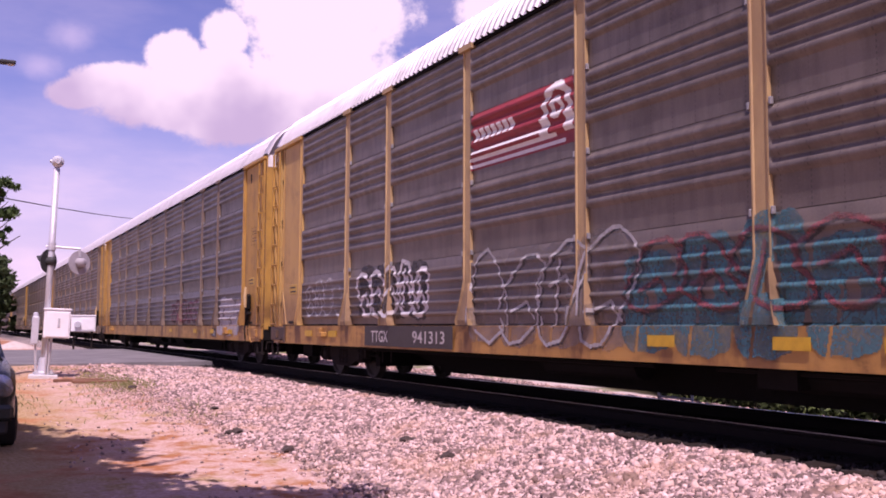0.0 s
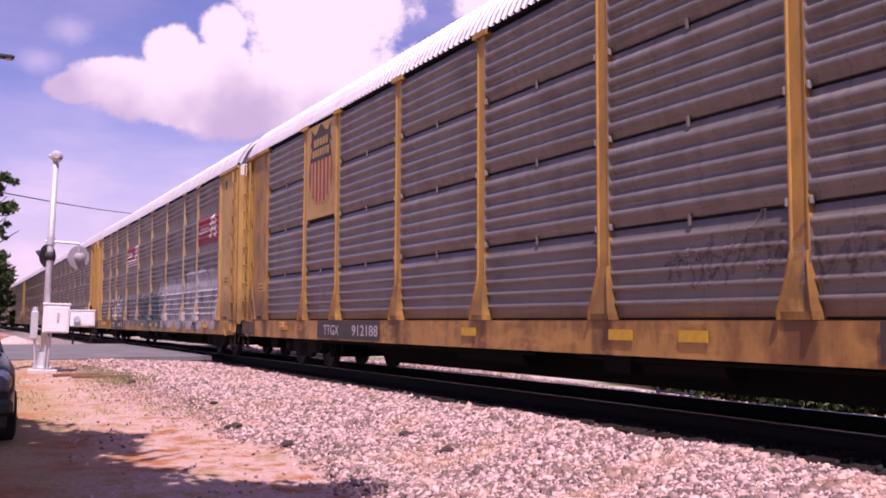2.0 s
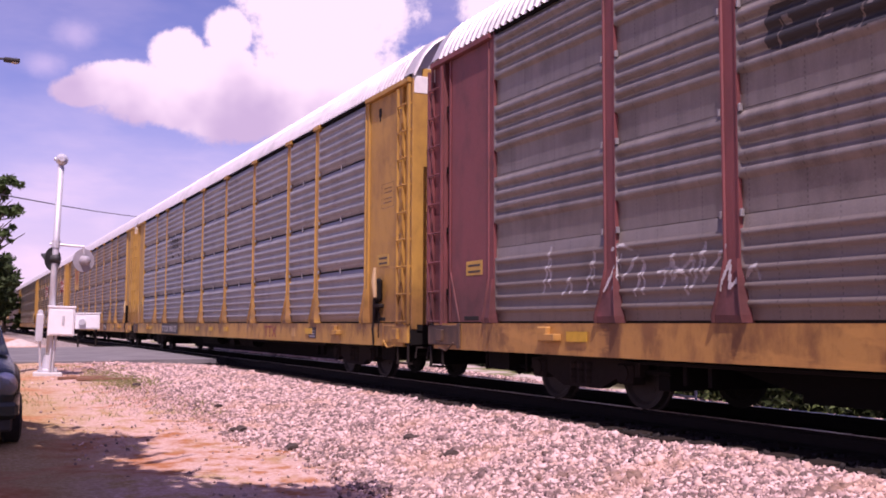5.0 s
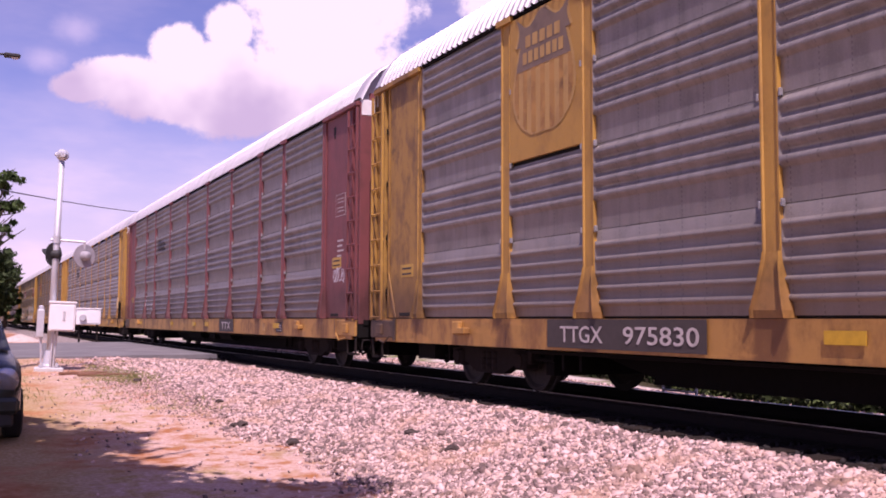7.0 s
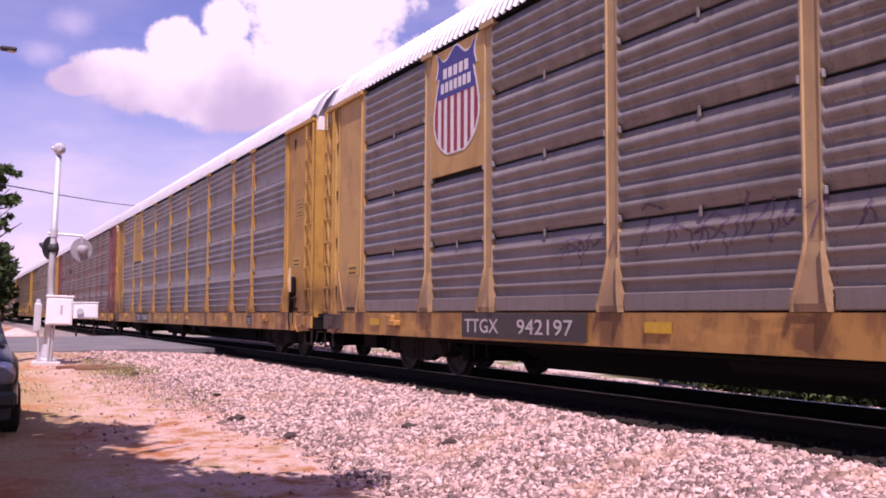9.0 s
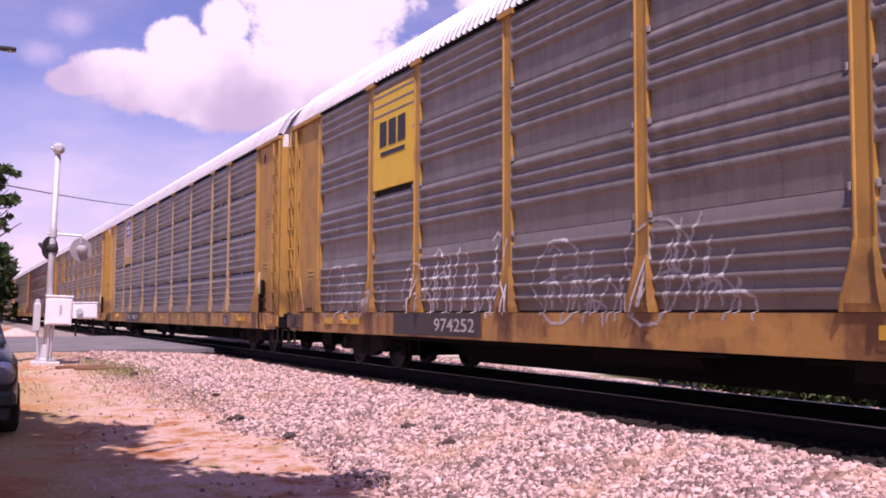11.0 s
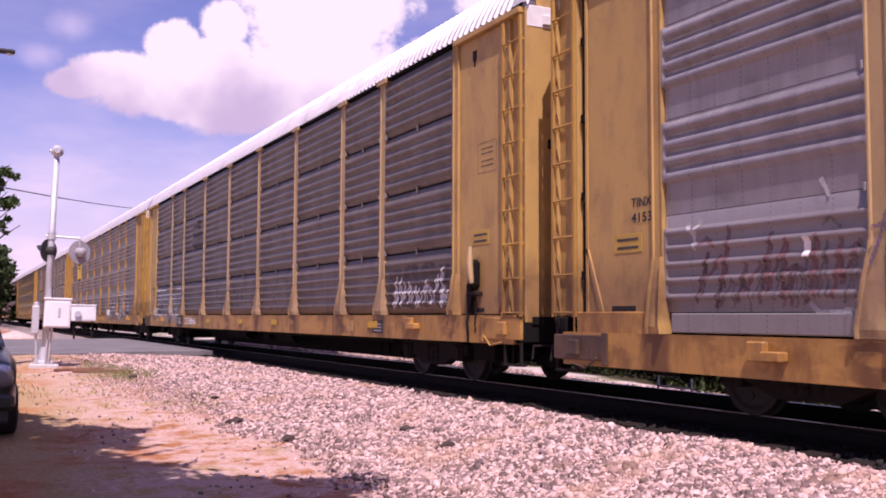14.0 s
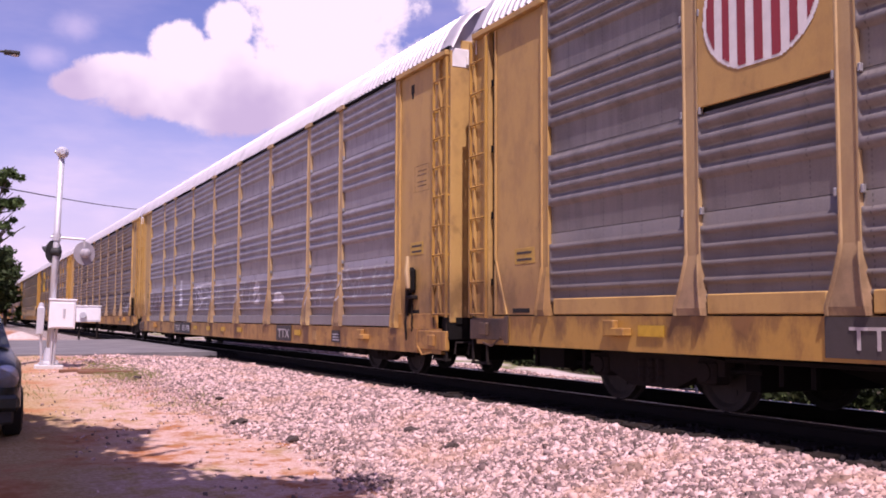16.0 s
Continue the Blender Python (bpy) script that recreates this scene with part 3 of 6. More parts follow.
def roof_mesh():
    ts = [-1, -0.94, -0.85, -0.72, -0.55, -0.35, -0.12, 0.12, 0.35, 0.55, 0.72, 0.85, 0.94, 1]
    ys, lift = [], []
    y = -END + 0.35
    while y < END - 0.35:
        for d, h in ((0.0, 0.0), (0.05, 0.0), (0.07, 0.022), (0.11, 0.022), (0.13, 0.0)):
            ys.append(y + d)
            lift.append(h)
        y += 0.18
    vs, n = [], len(ts)
    for y, h in zip(ys, lift):
        for t in ts:
            x, z = roof_section(t)
            vs.append((x * (1.012 + h * 0.9), y, z + h - 0.02 * abs(t) ** 8))
    fs = [(j * n + i, j * n + i + 1, (j + 1) * n + i + 1, (j + 1) * n + i) for j in range(len(ys) - 1) for i in range(n - 1)]
    b = Build().add(vs, fs)
    return mesh_of("roof", b.v, b.f, ROOF)


def roof_hood_mesh():
    """The smooth sheet that closes the roof at one end (towards +y)."""
    ts = [-1 + i / 8 for i in range(17)]
    vs = []
    for y, k, dz in ((END - 0.37, 1.0, 0.03), (END - 0.1, 1.0, 0.035), (END + 0.01, 0.995, 0.02), (END + 0.03, 0.985, -0.03)):
        for t in ts:
            x, z = roof_section(t)
            vs.append((x * k, y, z + dz))
    n = len(ts)
    return mesh_of("roof_hood", vs, [(j * n + i, j * n + i + 1, (j + 1) * n + i + 1, (j + 1) * n + i) for j in range(3) for i in range(n - 1)], ROOF, True)


def gable_mesh():
    """The sheet above the end doors that closes the arch of the roof."""
    pts = [roof_section(-1 + i / 10) for i in range(21)]
    n = len(pts)
    vs = [(x * 0.985, END - 0.12, z - 0.01) for x, z in pts] + [(x * 0.985, END - 0.10, z - 0.01) for x, z in pts]
    return Build().add(vs, [tuple(range(n)), tuple(reversed(range(n, 2 * n)))] + [(i, i + 1, n + i + 1, n + i) for i in range(n - 1)]).mesh("gable", ROOF)


def seam_tab_mesh():
    return Build().box(-1.462, -1.44, -0.022, 0.022, -0.085, 0.03, 0.005).mesh("seam_tab", GALV_WARM)


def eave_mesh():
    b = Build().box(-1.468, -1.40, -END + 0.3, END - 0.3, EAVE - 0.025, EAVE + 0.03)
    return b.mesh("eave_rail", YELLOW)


def far_side_mesh():
    b = Build()
    zs = [SILL1]
    for r in range(4):
        zs += [SILL1 + 0.03 + r * ROW + h for h, _ in profile("lapped", r)]
    ds = [0.0]
    for r in range(4):
        ds += [d for _, d in profile("lapped", r)]
    n = len(zs)
    b.add([(1.42 + d, -HALF - 1.4, z) for z, d in zip(zs, ds)] + [(1.42 + d, HALF + 1.4, z) for z, d in zip(zs, ds)], [(i, n + i, n + i + 1, i + 1) for i in range(n - 1)])
    for s in POSTS:
        b.box(1.40, 1.51, s_to_y(s) - 0.11, s_to_y(s) + 0.11, SILL1, EAVE)
    b.box(1.38, 1.5, -END + 0.25, END - 0.25, SILL0, SILL1)
    return b.mesh("far_side", GALV_BROWN)


def gap_shade_mesh():
    """Near-black sheet added behind the panels as the shade seen through the slots."""
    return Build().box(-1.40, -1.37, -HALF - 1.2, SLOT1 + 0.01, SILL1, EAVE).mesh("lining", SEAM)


def deck_mesh():
    b = Build().box(-1.36, 1.36, -END, END, SILL1 - 0.12, SILL1 - 0.02)
    for x in (-0.34, 0.34):
        o = [(-END + 0.2, SILL1 - 0.12), (-END + 0.2, SILL0 - 0.05), (-8.9, SILL0 - 0.05), (-7.6, 0.30), (7.6, 0.30), (8.9, SILL0 - 0.05), (END - 0.2, SILL0 - 0.05), (END - 0.2, SILL1 - 0.12)]
        n = len(o)
        b.add([(x - 0.03, y, z) for y, z in o] + [(x + 0.03, y, z) for y, z in o], [(i, (i + 1) % n, n + (i + 1) % n, n + i) for i in range(n)] + [tuple(range(n)), tuple(reversed(range(n, 2 * n)))])
    b.box(-0.31, 0.31, -7.6, 7.6, 0.20, 0.35)
    for k in (-1, 1):
        b.tube([(-0.95, k * 8.9, 0.46), (-0.95, k * 12.2, 0.42), (-0.8, k * 13.5, 0.5)], 0.03, 6)
        b.tube([(-0.6, k * 11.9, 0.62), (-0.75, k * 12.6, 0.30), (-0.6, k * 13.3, 0.55)], 0.025, 6)
        b.box(-1.15, -0.5, min(k * 12.2, k * 12.8), max(k * 12.2, k * 12.8), 0.36, 0.85)
        b.box(-0.9, 0.9, min(k * 9.0, k * 9.2), max(k * 9.0, k * 9.2), 0.25, 0.7)
        b.box(-0.5, 0.5, min(k * 12.9, k * 13.4), max(k * 12.9, k * 13.4), 0.30, 0.8)
        for y in (8.2, 8.6, 11.95, 13.1):
            b.box(-1.02, -0.96, k * y - 0.03, k * y + 0.03, 0.34, SILL1 - 0.12)
    for i in range(-8, 9):
        b.box(-1.36, 1.36, i * 1.45 - 0.06, i * 1.45 + 0.06, SILL0 + 0.05, SILL1 - 0.1)
    for k in (-1, 1):
        b.tube([(-0.9, k * 3, 0.55), (-0.9, k * 1, 0.55)], 0.17, 10)
        b.tube([(-1.15, k * 9.2, 0.58), (-1.15, k * 0.5, 0.58)], 0.03, 6)
    b.box(-1.2, -0.6, -1.6, -1.1, 0.42, 0.75)
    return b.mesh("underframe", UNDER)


# the parts of one end, built for the leading end (+y) and turned round for the tail


SLOT0, SLOT1 = END - 0.68, END - 0.54    # the open slot beside the leading ladder


def end_panel_mesh(y1=END - 0.42):
    b = Build()
    y0 = HALF + 0.09
    b.box(-1.44, -1.40, y0, y1, SILL1 + 0.02, EAVE - 0.08)
    return b.mesh("end_panel", YELLOW)


def flange_mesh(y1=END - 0.42):
    return Build().box(-1.462, -1.44, y1 - 0.05, y1, SILL1 + 0.02, EAVE - 0.08, 0.006).mesh("panel_flange", YELLOW)


def panel_gusset_mesh(y1=END - 0.42):
    """The slanted stiffener at the foot of the end panel."""
    return Build().add([(-1.462, y1, SILL1 + 0.78), (-1.462, y1 - 0.05, SILL1 + 0.78), (-1.462, y1 - 0.35, SILL1 + 0.03), (-1.462, y1 - 0.29, SILL1 + 0.03),
                        (-1.44, y1, SILL1 + 0.78), (-1.44, y1 - 0.05, SILL1 + 0.78), (-1.44, y1 - 0.35, SILL1 + 0.03), (-1.44, y1 - 0.29, SILL1 + 0.03)],
                       [(0, 1, 2, 3), (0, 4, 5, 1), (2, 6, 7, 3), (1, 5, 6, 2), (0, 3, 7, 4)]).mesh("panel_gusset", YELLOW)


def end_header_mesh():
    y0, y1 = HALF + 0.09, END - 0.42
    return Build().box(-1.52, -1.40, y0 - 0.1, y1 + 0.32, EAVE - 0.075, EAVE + 0.01, 0.01).mesh("end_header", YELLOW)


PLACARD = painted("placard yellow", (0.50, 0.31, 0.05), (0.3, 0.17, 0.05), 0.5)


def placard_mesh():
    y0, z0 = HALF + 0.30, SILL1 + 1.15
    return Build().box(-1.446, -1.439, y0, y0 + 0.5, z0 + 0.03, z0 + 0.24, 0.003).mesh("placard", PLACARD)


def placard_bar_mesh():
    y0, z0 = HALF + 0.30, SILL1 + 1.15
    return Build().box(-1.449, -1.445, y0 + 0.06, y0 + 0.44, z0 + 0.07, z0 + 0.10).mesh("bar", DARK_SIGN)


def air_hose_mesh():
    return Build().tube([(0.22, END + 0.02, 0.75), (0.26, END + 0.15, 0.45), (0.2, END + 0.31, 0.38)], 0.03, 6).mesh("air_hose", UNDER)


def cut_lever_mesh():
    return Build().tube([(-0.5, END + 0.05, 0.8), (-1.1, END + 0.14, 0.62), (-1.42, END + 0.12, 0.62), (-1.44, END + 0.12, 0.45)], 0.018, 6).mesh("cut_lever", TRUCK)


def corner_post_mesh():
    b = Build()
    b.box(-1.46, -0.98, END - 0.07, END - 0.01, SILL1 - 0.1, EAVE - 0.02, 0.01)
    b.box(-1.41, -1.37, END - 0.55, END - 0.07, SILL1, EAVE)
    return b.mesh("corner_post", YELLOW)


def end_cap_mesh():
    """The white painted top of the car's end, under the roof."""
    b = Build().box(-1.44, 1.44, END - 0.075, END - 0.003, EAVE - 0.28, EAVE + 0.02, 0.01)
    b.box(-1.2, -1.05, END - 0.01, END + 0.03, EAVE - 0.24, EAVE - 0.10, 0.01)
    return b.mesh("end_cap", WHITE)


def top_hook_mesh():
    """A dark plate high on the end panel, coloured as the shade in a lifting notch."""
    return Build().box(-1.446, -1.437, HALF + 0.50, HALF + 0.62, EAVE - 0.42, EAVE - 0.26, 0.004).box(-1.446, -1.437, HALF + 0.53, HALF + 0.59, EAVE - 0.50, EAVE - 0.40, 0.004).mesh("lifting_notch", SEAM)


def slot_post_mesh():
    """The upright strip between the ladder and the open slot of a leading end."""
    return Build().box(-1.475, -1.37, SLOT1, SLOT1 + 0.10, SILL1 - 0.08, EAVE - 0.06, 0.01).mesh("slot_post", YELLOW)


def slot_hinge_mesh():
    return Build().box(-1.45, -1.38, SLOT0 + 0.01, SLOT1 - 0.03, -0.05, 0.05, 0.008).tube([(-1.43, SLOT0 + 0.04, -0.09), (-1.43, SLOT0 + 0.04, 0.09)], 0.02, 6).mesh("hinge", UNDER)


def drain_slot_mesh():
    """A dark plate at the foot of the end panel, coloured as the shade in an opening."""
    return Build().box(-1.444, -1.437, HALF + 0.42, HALF + 0.86, SILL1 + 0.045, SILL1 + 0.105, 0.003).mesh("drain_slot", SEAM)


def sill_end_mesh():
    """The rusty bolster plate that covers the last metre of the side sill."""
    b = Build().box(-1.515, -1.44, END - 1.15, END - 0.06, SILL0 + 0.06, SILL1 - 0.03, 0.012)
    b.box(-1.53, -1.5, END - 1.17, END - 1.07, SILL0 + 0.02, SILL1 + 0.0, 0.008)
    b.box(-1.56, -1.5, END - 0.62, END - 0.42, SILL0 + 0.12, SILL0 + 0.30, 0.012)
    b.tube([(-1.54, END - 1.0, SILL0 + 0.1), (-1.56, END - 0.8, SILL0 - 0.02), (-1.54, END - 0.5, SILL0 + 0.02)], 0.014, 6)
    return b.mesh("sill_end", DULL)


def brake_stand_mesh():
    """Bracket, chain and shelf under the hand brake."""
    b = Build().box(-1.54, -1.44, END - 1.54, END - 1.22, SILL1 + 0.28, SILL1 + 0.34, 0.012)
    b.box(-1.52, -1.44, END - 1.58, END - 1.46, SILL1 + 0.0, SILL1 + 0.46, 0.015)
    for k in range(6):
        b.tube([(-1.5, END - 1.32 + 0.012 * (k % 2), SILL1 + 0.28 - k * 0.09), (-1.5, END - 1.34 + 0.012 * (k % 2), SILL1 + 0.20 - k * 0.09)], 0.017, 6)
    b.tube([(-1.5, END - 1.44, SILL1 + 0.3), (-1.55, END - 1.49, SILL1 - 0.1), (-1.5, END - 1.54, SILL0)], 0.02, 6)
    return b.mesh("brake_stand", TRUCK)


def end_door_mesh(side):
    b = Build()
    x0, x1 = (-1.25, -0.01) if side < 0 else (0.01, 1.25)
    b.box(x0, x1, END - 0.14, END - 0.075, SILL1, EAVE + 0.18, 0.01)
    return b.mesh("end_door", YELLOW)


DOOR_ROD = Build().tube([(0, END - 0.05, SILL1 + 0.02), (0, END - 0.05, EAVE + 0.12)], 0.022, 8).mesh("lock_rod", YELLOW)
DOOR_HINGE = Build().box(-0.09, 0.09, END - 0.08, END - 0.03, 0, 0.09, 0.012).mesh("hinge", YELLOW)
DOOR_LATCH = Build().box(-0.065, 0.065, END - 0.075, END + 0.02, 0, 0.13, 0.015).tube([(0, END + 0.02, 0.06), (0.1, END + 0.04, 0.05)], 0.014, 6).mesh("latch", UNDER)


def data_stencil_mesh():
    """The thin printed outline on the tail panel."""
    x, (a, b), (c, d), w = -1.4445, (s_to_y(25.52), s_to_y(24.98)), (3.06, 3.50), 0.010
    vs = [(x, a, c), (x, b, c), (x, b, d), (x, a, d), (x, a + w, c + w), (x, b - w, c + w), (x, b - w, d - w), (x, a + w, d - w)]
    vs += [(x + 0.004, y, z) for _, y, z in vs]
    fs = [(i, (i + 1) % 4, (i + 1) % 4 + 4, i + 4) for i in range(4)] + [(i, (i + 1) % 4, (i + 1) % 4 + 8, i + 8) for i in range(4)]
    return Build().add(vs, fs).mesh("data_stencil", FAINT_DARK)


def ladder_mesh():
    b = Build()
    for y in (END - 0.52, END - 0.06):
        b.box(-1.53, -1.49, y - 0.022, y + 0.022, SILL1 - 0.02, EAVE - 0.12)
    z = SILL1 + 0.03
    while z < EAVE - 0.2:
        b.tube([(-1.52, END - 0.52, z), (-1.52, END - 0.06, z)], 0.014, 6)
        for y in (END - 0.52, END - 0.06):
            b.box(-1.5, -1.42, y - 0.012, y + 0.012, z - 0.015, z + 0.015)
        z += 0.46
    return b.mesh("ladder", YELLOW)


def step_mesh():
    b = Build()
    for y in (END - 0.52, END - 0.10):
        b.box(-1.49, -1.46, y - 0.02, y + 0.02, 0.36, SILL1)
    b.box(-1.50, -1.40, END - 0.54, END - 0.08, 0.34, 0.37)
    return b.mesh("step", TRUCK)


def end_sill_mesh():
    b = Build().box(-1.47, 1.47, END - 0.27, END - 0.02, SILL0 + 0.02, SILL1 - 0.02, 0.02)
    b.box(-0.45, 0.45, END - 0.05, END + 0.05, SILL0 - 0.08, SILL1 + 0.02)
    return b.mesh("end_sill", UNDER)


def coupler_mesh():
    b = Build()
    b.box(-0.09, 0.09, END - 0.2, END + 0.2, 0.72, 0.92, 0.02)
    b.box(-0.20, 0.14, END + 0.16, END + 0.40, 0.68, 0.96, 0.04)
    return b.mesh("coupler", UNDER)


def brake_mesh():
    return Build().box(-1.56, -1.44, END - 1.50, END - 1.26, SILL1 + 0.38, SILL1 + 0.80, 0.05).mesh("hand_brake", UNDER)


def sideframe_mesh(x):
    b = Build()
    o = [(-1.2, 0.40), (-1.2, 0.56), (-0.7, 0.60), (-0.45, 0.72), (0.45, 0.72), (0.7, 0.60), (1.2, 0.56), (1.2, 0.40), (0.75, 0.36), (0.4, 0.22), (-0.4, 0.22), (-0.75, 0.36)]
    n = len(o)
    vs = [(x - 0.07, y, z) for y, z in o] + [(x + 0.07, y, z) for y, z in o]
    b.add(vs, [(i, (i + 1) % n, n + (i + 1) % n, n + i) for i in range(n)] + [tuple(range(n)), tuple(reversed(range(n, 2 * n)))])
    for y in (-0.95, 0.95):
        b.box(x - 0.12, x + 0.12, y - 0.15, y + 0.15, 0.30, 0.55, 0.03)
        b.lathe([(-0.14, 0.01), (-0.14, 0.10), (-0.10, 0.11)], "x", (x, y, 0.43), 12)
    for y in (-0.17, 0, 0.17):
        b.lathe([(0.27, 0.07), (0.33, 0.085), (0.36, 0.07), (0.42, 0.085), (0.45, 0.07), (0.51, 0.085), (0.54, 0.07)], "z", (x - 0.03, y, 0), 10)
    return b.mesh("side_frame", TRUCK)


def wheelset_mesh():
    b = Build()
    for s in (-1, 1):
        prof = [(0.0, 0.08), (0.02, 0.10), (0.03, 0.32), (-0.02, 0.36), (-0.02, 0.445), (0.01, 0.445), (0.02, 0.42), (0.105, 0.412), (0.105, 0.36), (0.07, 0.32), (0.06, 0.10), (0.10, 0.09), (0.10, 0.02)]
        b.lathe([(s * (0.70 + h), r) for h, r in prof], "x", (0, 0, 0), 28)
        for k in range(3):
            a = k * 2.094
            b.box(s * 0.765 - 0.01, s * 0.765 + 0.01, 0.22 * math.cos(a) - 0.03, 0.22 * math.cos(a) + 0.03, 0.22 * math.sin(a) - 0.03, 0.22 * math.sin(a) + 0.03)
    b.tube([(-0.98, 0, 0), (0.98, 0, 0)], 0.075, 10)
    return b.mesh("wheelset", WHEEL)


M = {"sill": sill_mesh(),
     "bracket": bracket_mesh(),
     "roof": roof_mesh(),
     "roof_hood": roof_hood_mesh(),
     "eave": eave_mesh(),
     "gable": gable_mesh(),
     "seam_tab": seam_tab_mesh(),
     "far_side": far_side_mesh(),
     "gap_shade_sheet": gap_shade_mesh(),
     "deck": deck_mesh(),
     "end_panel": end_panel_mesh(),
     "end_header": end_header_mesh(),
     "flange": flange_mesh(),
     "panel_gusset": panel_gusset_mesh(),
     "placard": placard_mesh(),
     "placard_bar": placard_bar_mesh(),
     "air_hose": air_hose_mesh(),
     "cut_lever": cut_lever_mesh(),
     "corner_post": corner_post_mesh(),
     "ladder": ladder_mesh(),
     "step": step_mesh(),
     "end_sill": end_sill_mesh(),
     "coupler": coupler_mesh(),
     "brake": brake_mesh(),
     "wheelset": wheelset_mesh()}
DOORS = [end_door_mesh(-1), end_door_mesh(1)]
FRAMES = [sideframe_mesh(-0.98), sideframe_mesh(0.98)]
BOLSTER = Build().box(-1.0, 1.0, -0.2, 0.2, 0.32, 0.62, 0.03).mesh("bolster", TRUCK)
RIM_R = 0.413
wheelsets = []


def mirrored(me):
    """The same part for the tail end, on the same side of the car."""
    out = me.copy()
    out.transform(Matrix.Diagonal((1, -1, 1, 1)))
    out.flip_normals()
    return out


M.update(end_cap=end_cap_mesh(), top_hook=top_hook_mesh(), slot_post=slot_post_mesh(), slot_hinge=slot_hinge_mesh(), drain_slot=drain_slot_mesh(), sill_end=sill_end_mesh(), brake_stand=brake_stand_mesh())
TAIL = {k: mirrored(M[k]) for k in ("roof_hood", "gable", "end_panel", "end_header", "flange", "panel_gusset", "placard", "placard_bar", "air_hose", "cut_lever", "corner_post", "ladder", "step", "end_sill", "coupler", "brake", "brake_stand", "drain_slot", "sill_end", "end_cap", "top_hook")}
M["end_panel"], M["flange"], M["panel_gusset"] = end_panel_mesh(SLOT0), flange_mesh(SLOT0), panel_gusset_mesh(SLOT0)
TAIL_DOORS = [mirrored(d) for d in DOORS]
TAIL_ROD, TAIL_HINGE, TAIL_LATCH = mirrored(DOOR_ROD), mirrored(DOOR_HINGE), mirrored(DOOR_LATCH)
STENCIL_FRAME = data_stencil_mesh()
STENCIL_BAR = Build().box(-1.4445, -1.4405, s_to_y(25.42), s_to_y(25.08), 0, 0.016).mesh("bar", FAINT_DARK)
BRAKE_LEVER = mirrored(Build().tube([(-1.56, END - 1.38, SILL1 + 0.98), (-1.59, END - 1.34, SILL1 + 0.72), (-1.60, END - 1.26, SILL1 + 0.45)], [0.03, 0.05, 0.035], 8).mesh("lever", RIB_TAN))
REFLECTOR = Build().box(-1.522, -1.516, -0.22, 0.22, SILL0 + 0.17, SILL0 + 0.29).mesh("reflector", plain("yellow reflective strip", (0.55, 0.33, 0.02), 0.5, vary=0.4))
DATA_PATCH = Build().box(-1.506, -1.5, -0.24, 0.24, SILL0 + 0.08, SILL1 - 0.08).mesh("data_patch", DARK_SIGN)
PALE_PATCH = Build().box(-1.506, -1.5, -0.12, 0.12, SILL0 + 0.10, SILL1 - 0.10).mesh("data_patch", YELLOW_PALE)
PRINT_BAR = Build().box(-1.510, -1.506, -0.19, 0.17, SILL0 + 0.11, SILL0 + 0.135).mesh("bar", CHALK)
END_SKIRT = Build().box(-1.49, -1.44, -0.79, 0.79, SILL1 - 0.24, SILL1 + 0.04, 0.01).mesh("end_skirt", YELLOW)
PLATES = {w: Build().box(-1.50, -1.44, -w * BAY / 2 + 0.24, w * BAY / 2 - 0.24, 0.0, 0.2, 0.012).mesh("bottom_plate", YELLOW) for w in (0.96, 0.675, 1)}


CLIP = Build().box(-1.484, -1.44, -0.016, 0.016, -0.03, 0.045, 0.006).mesh("clip", GALV_GREY)


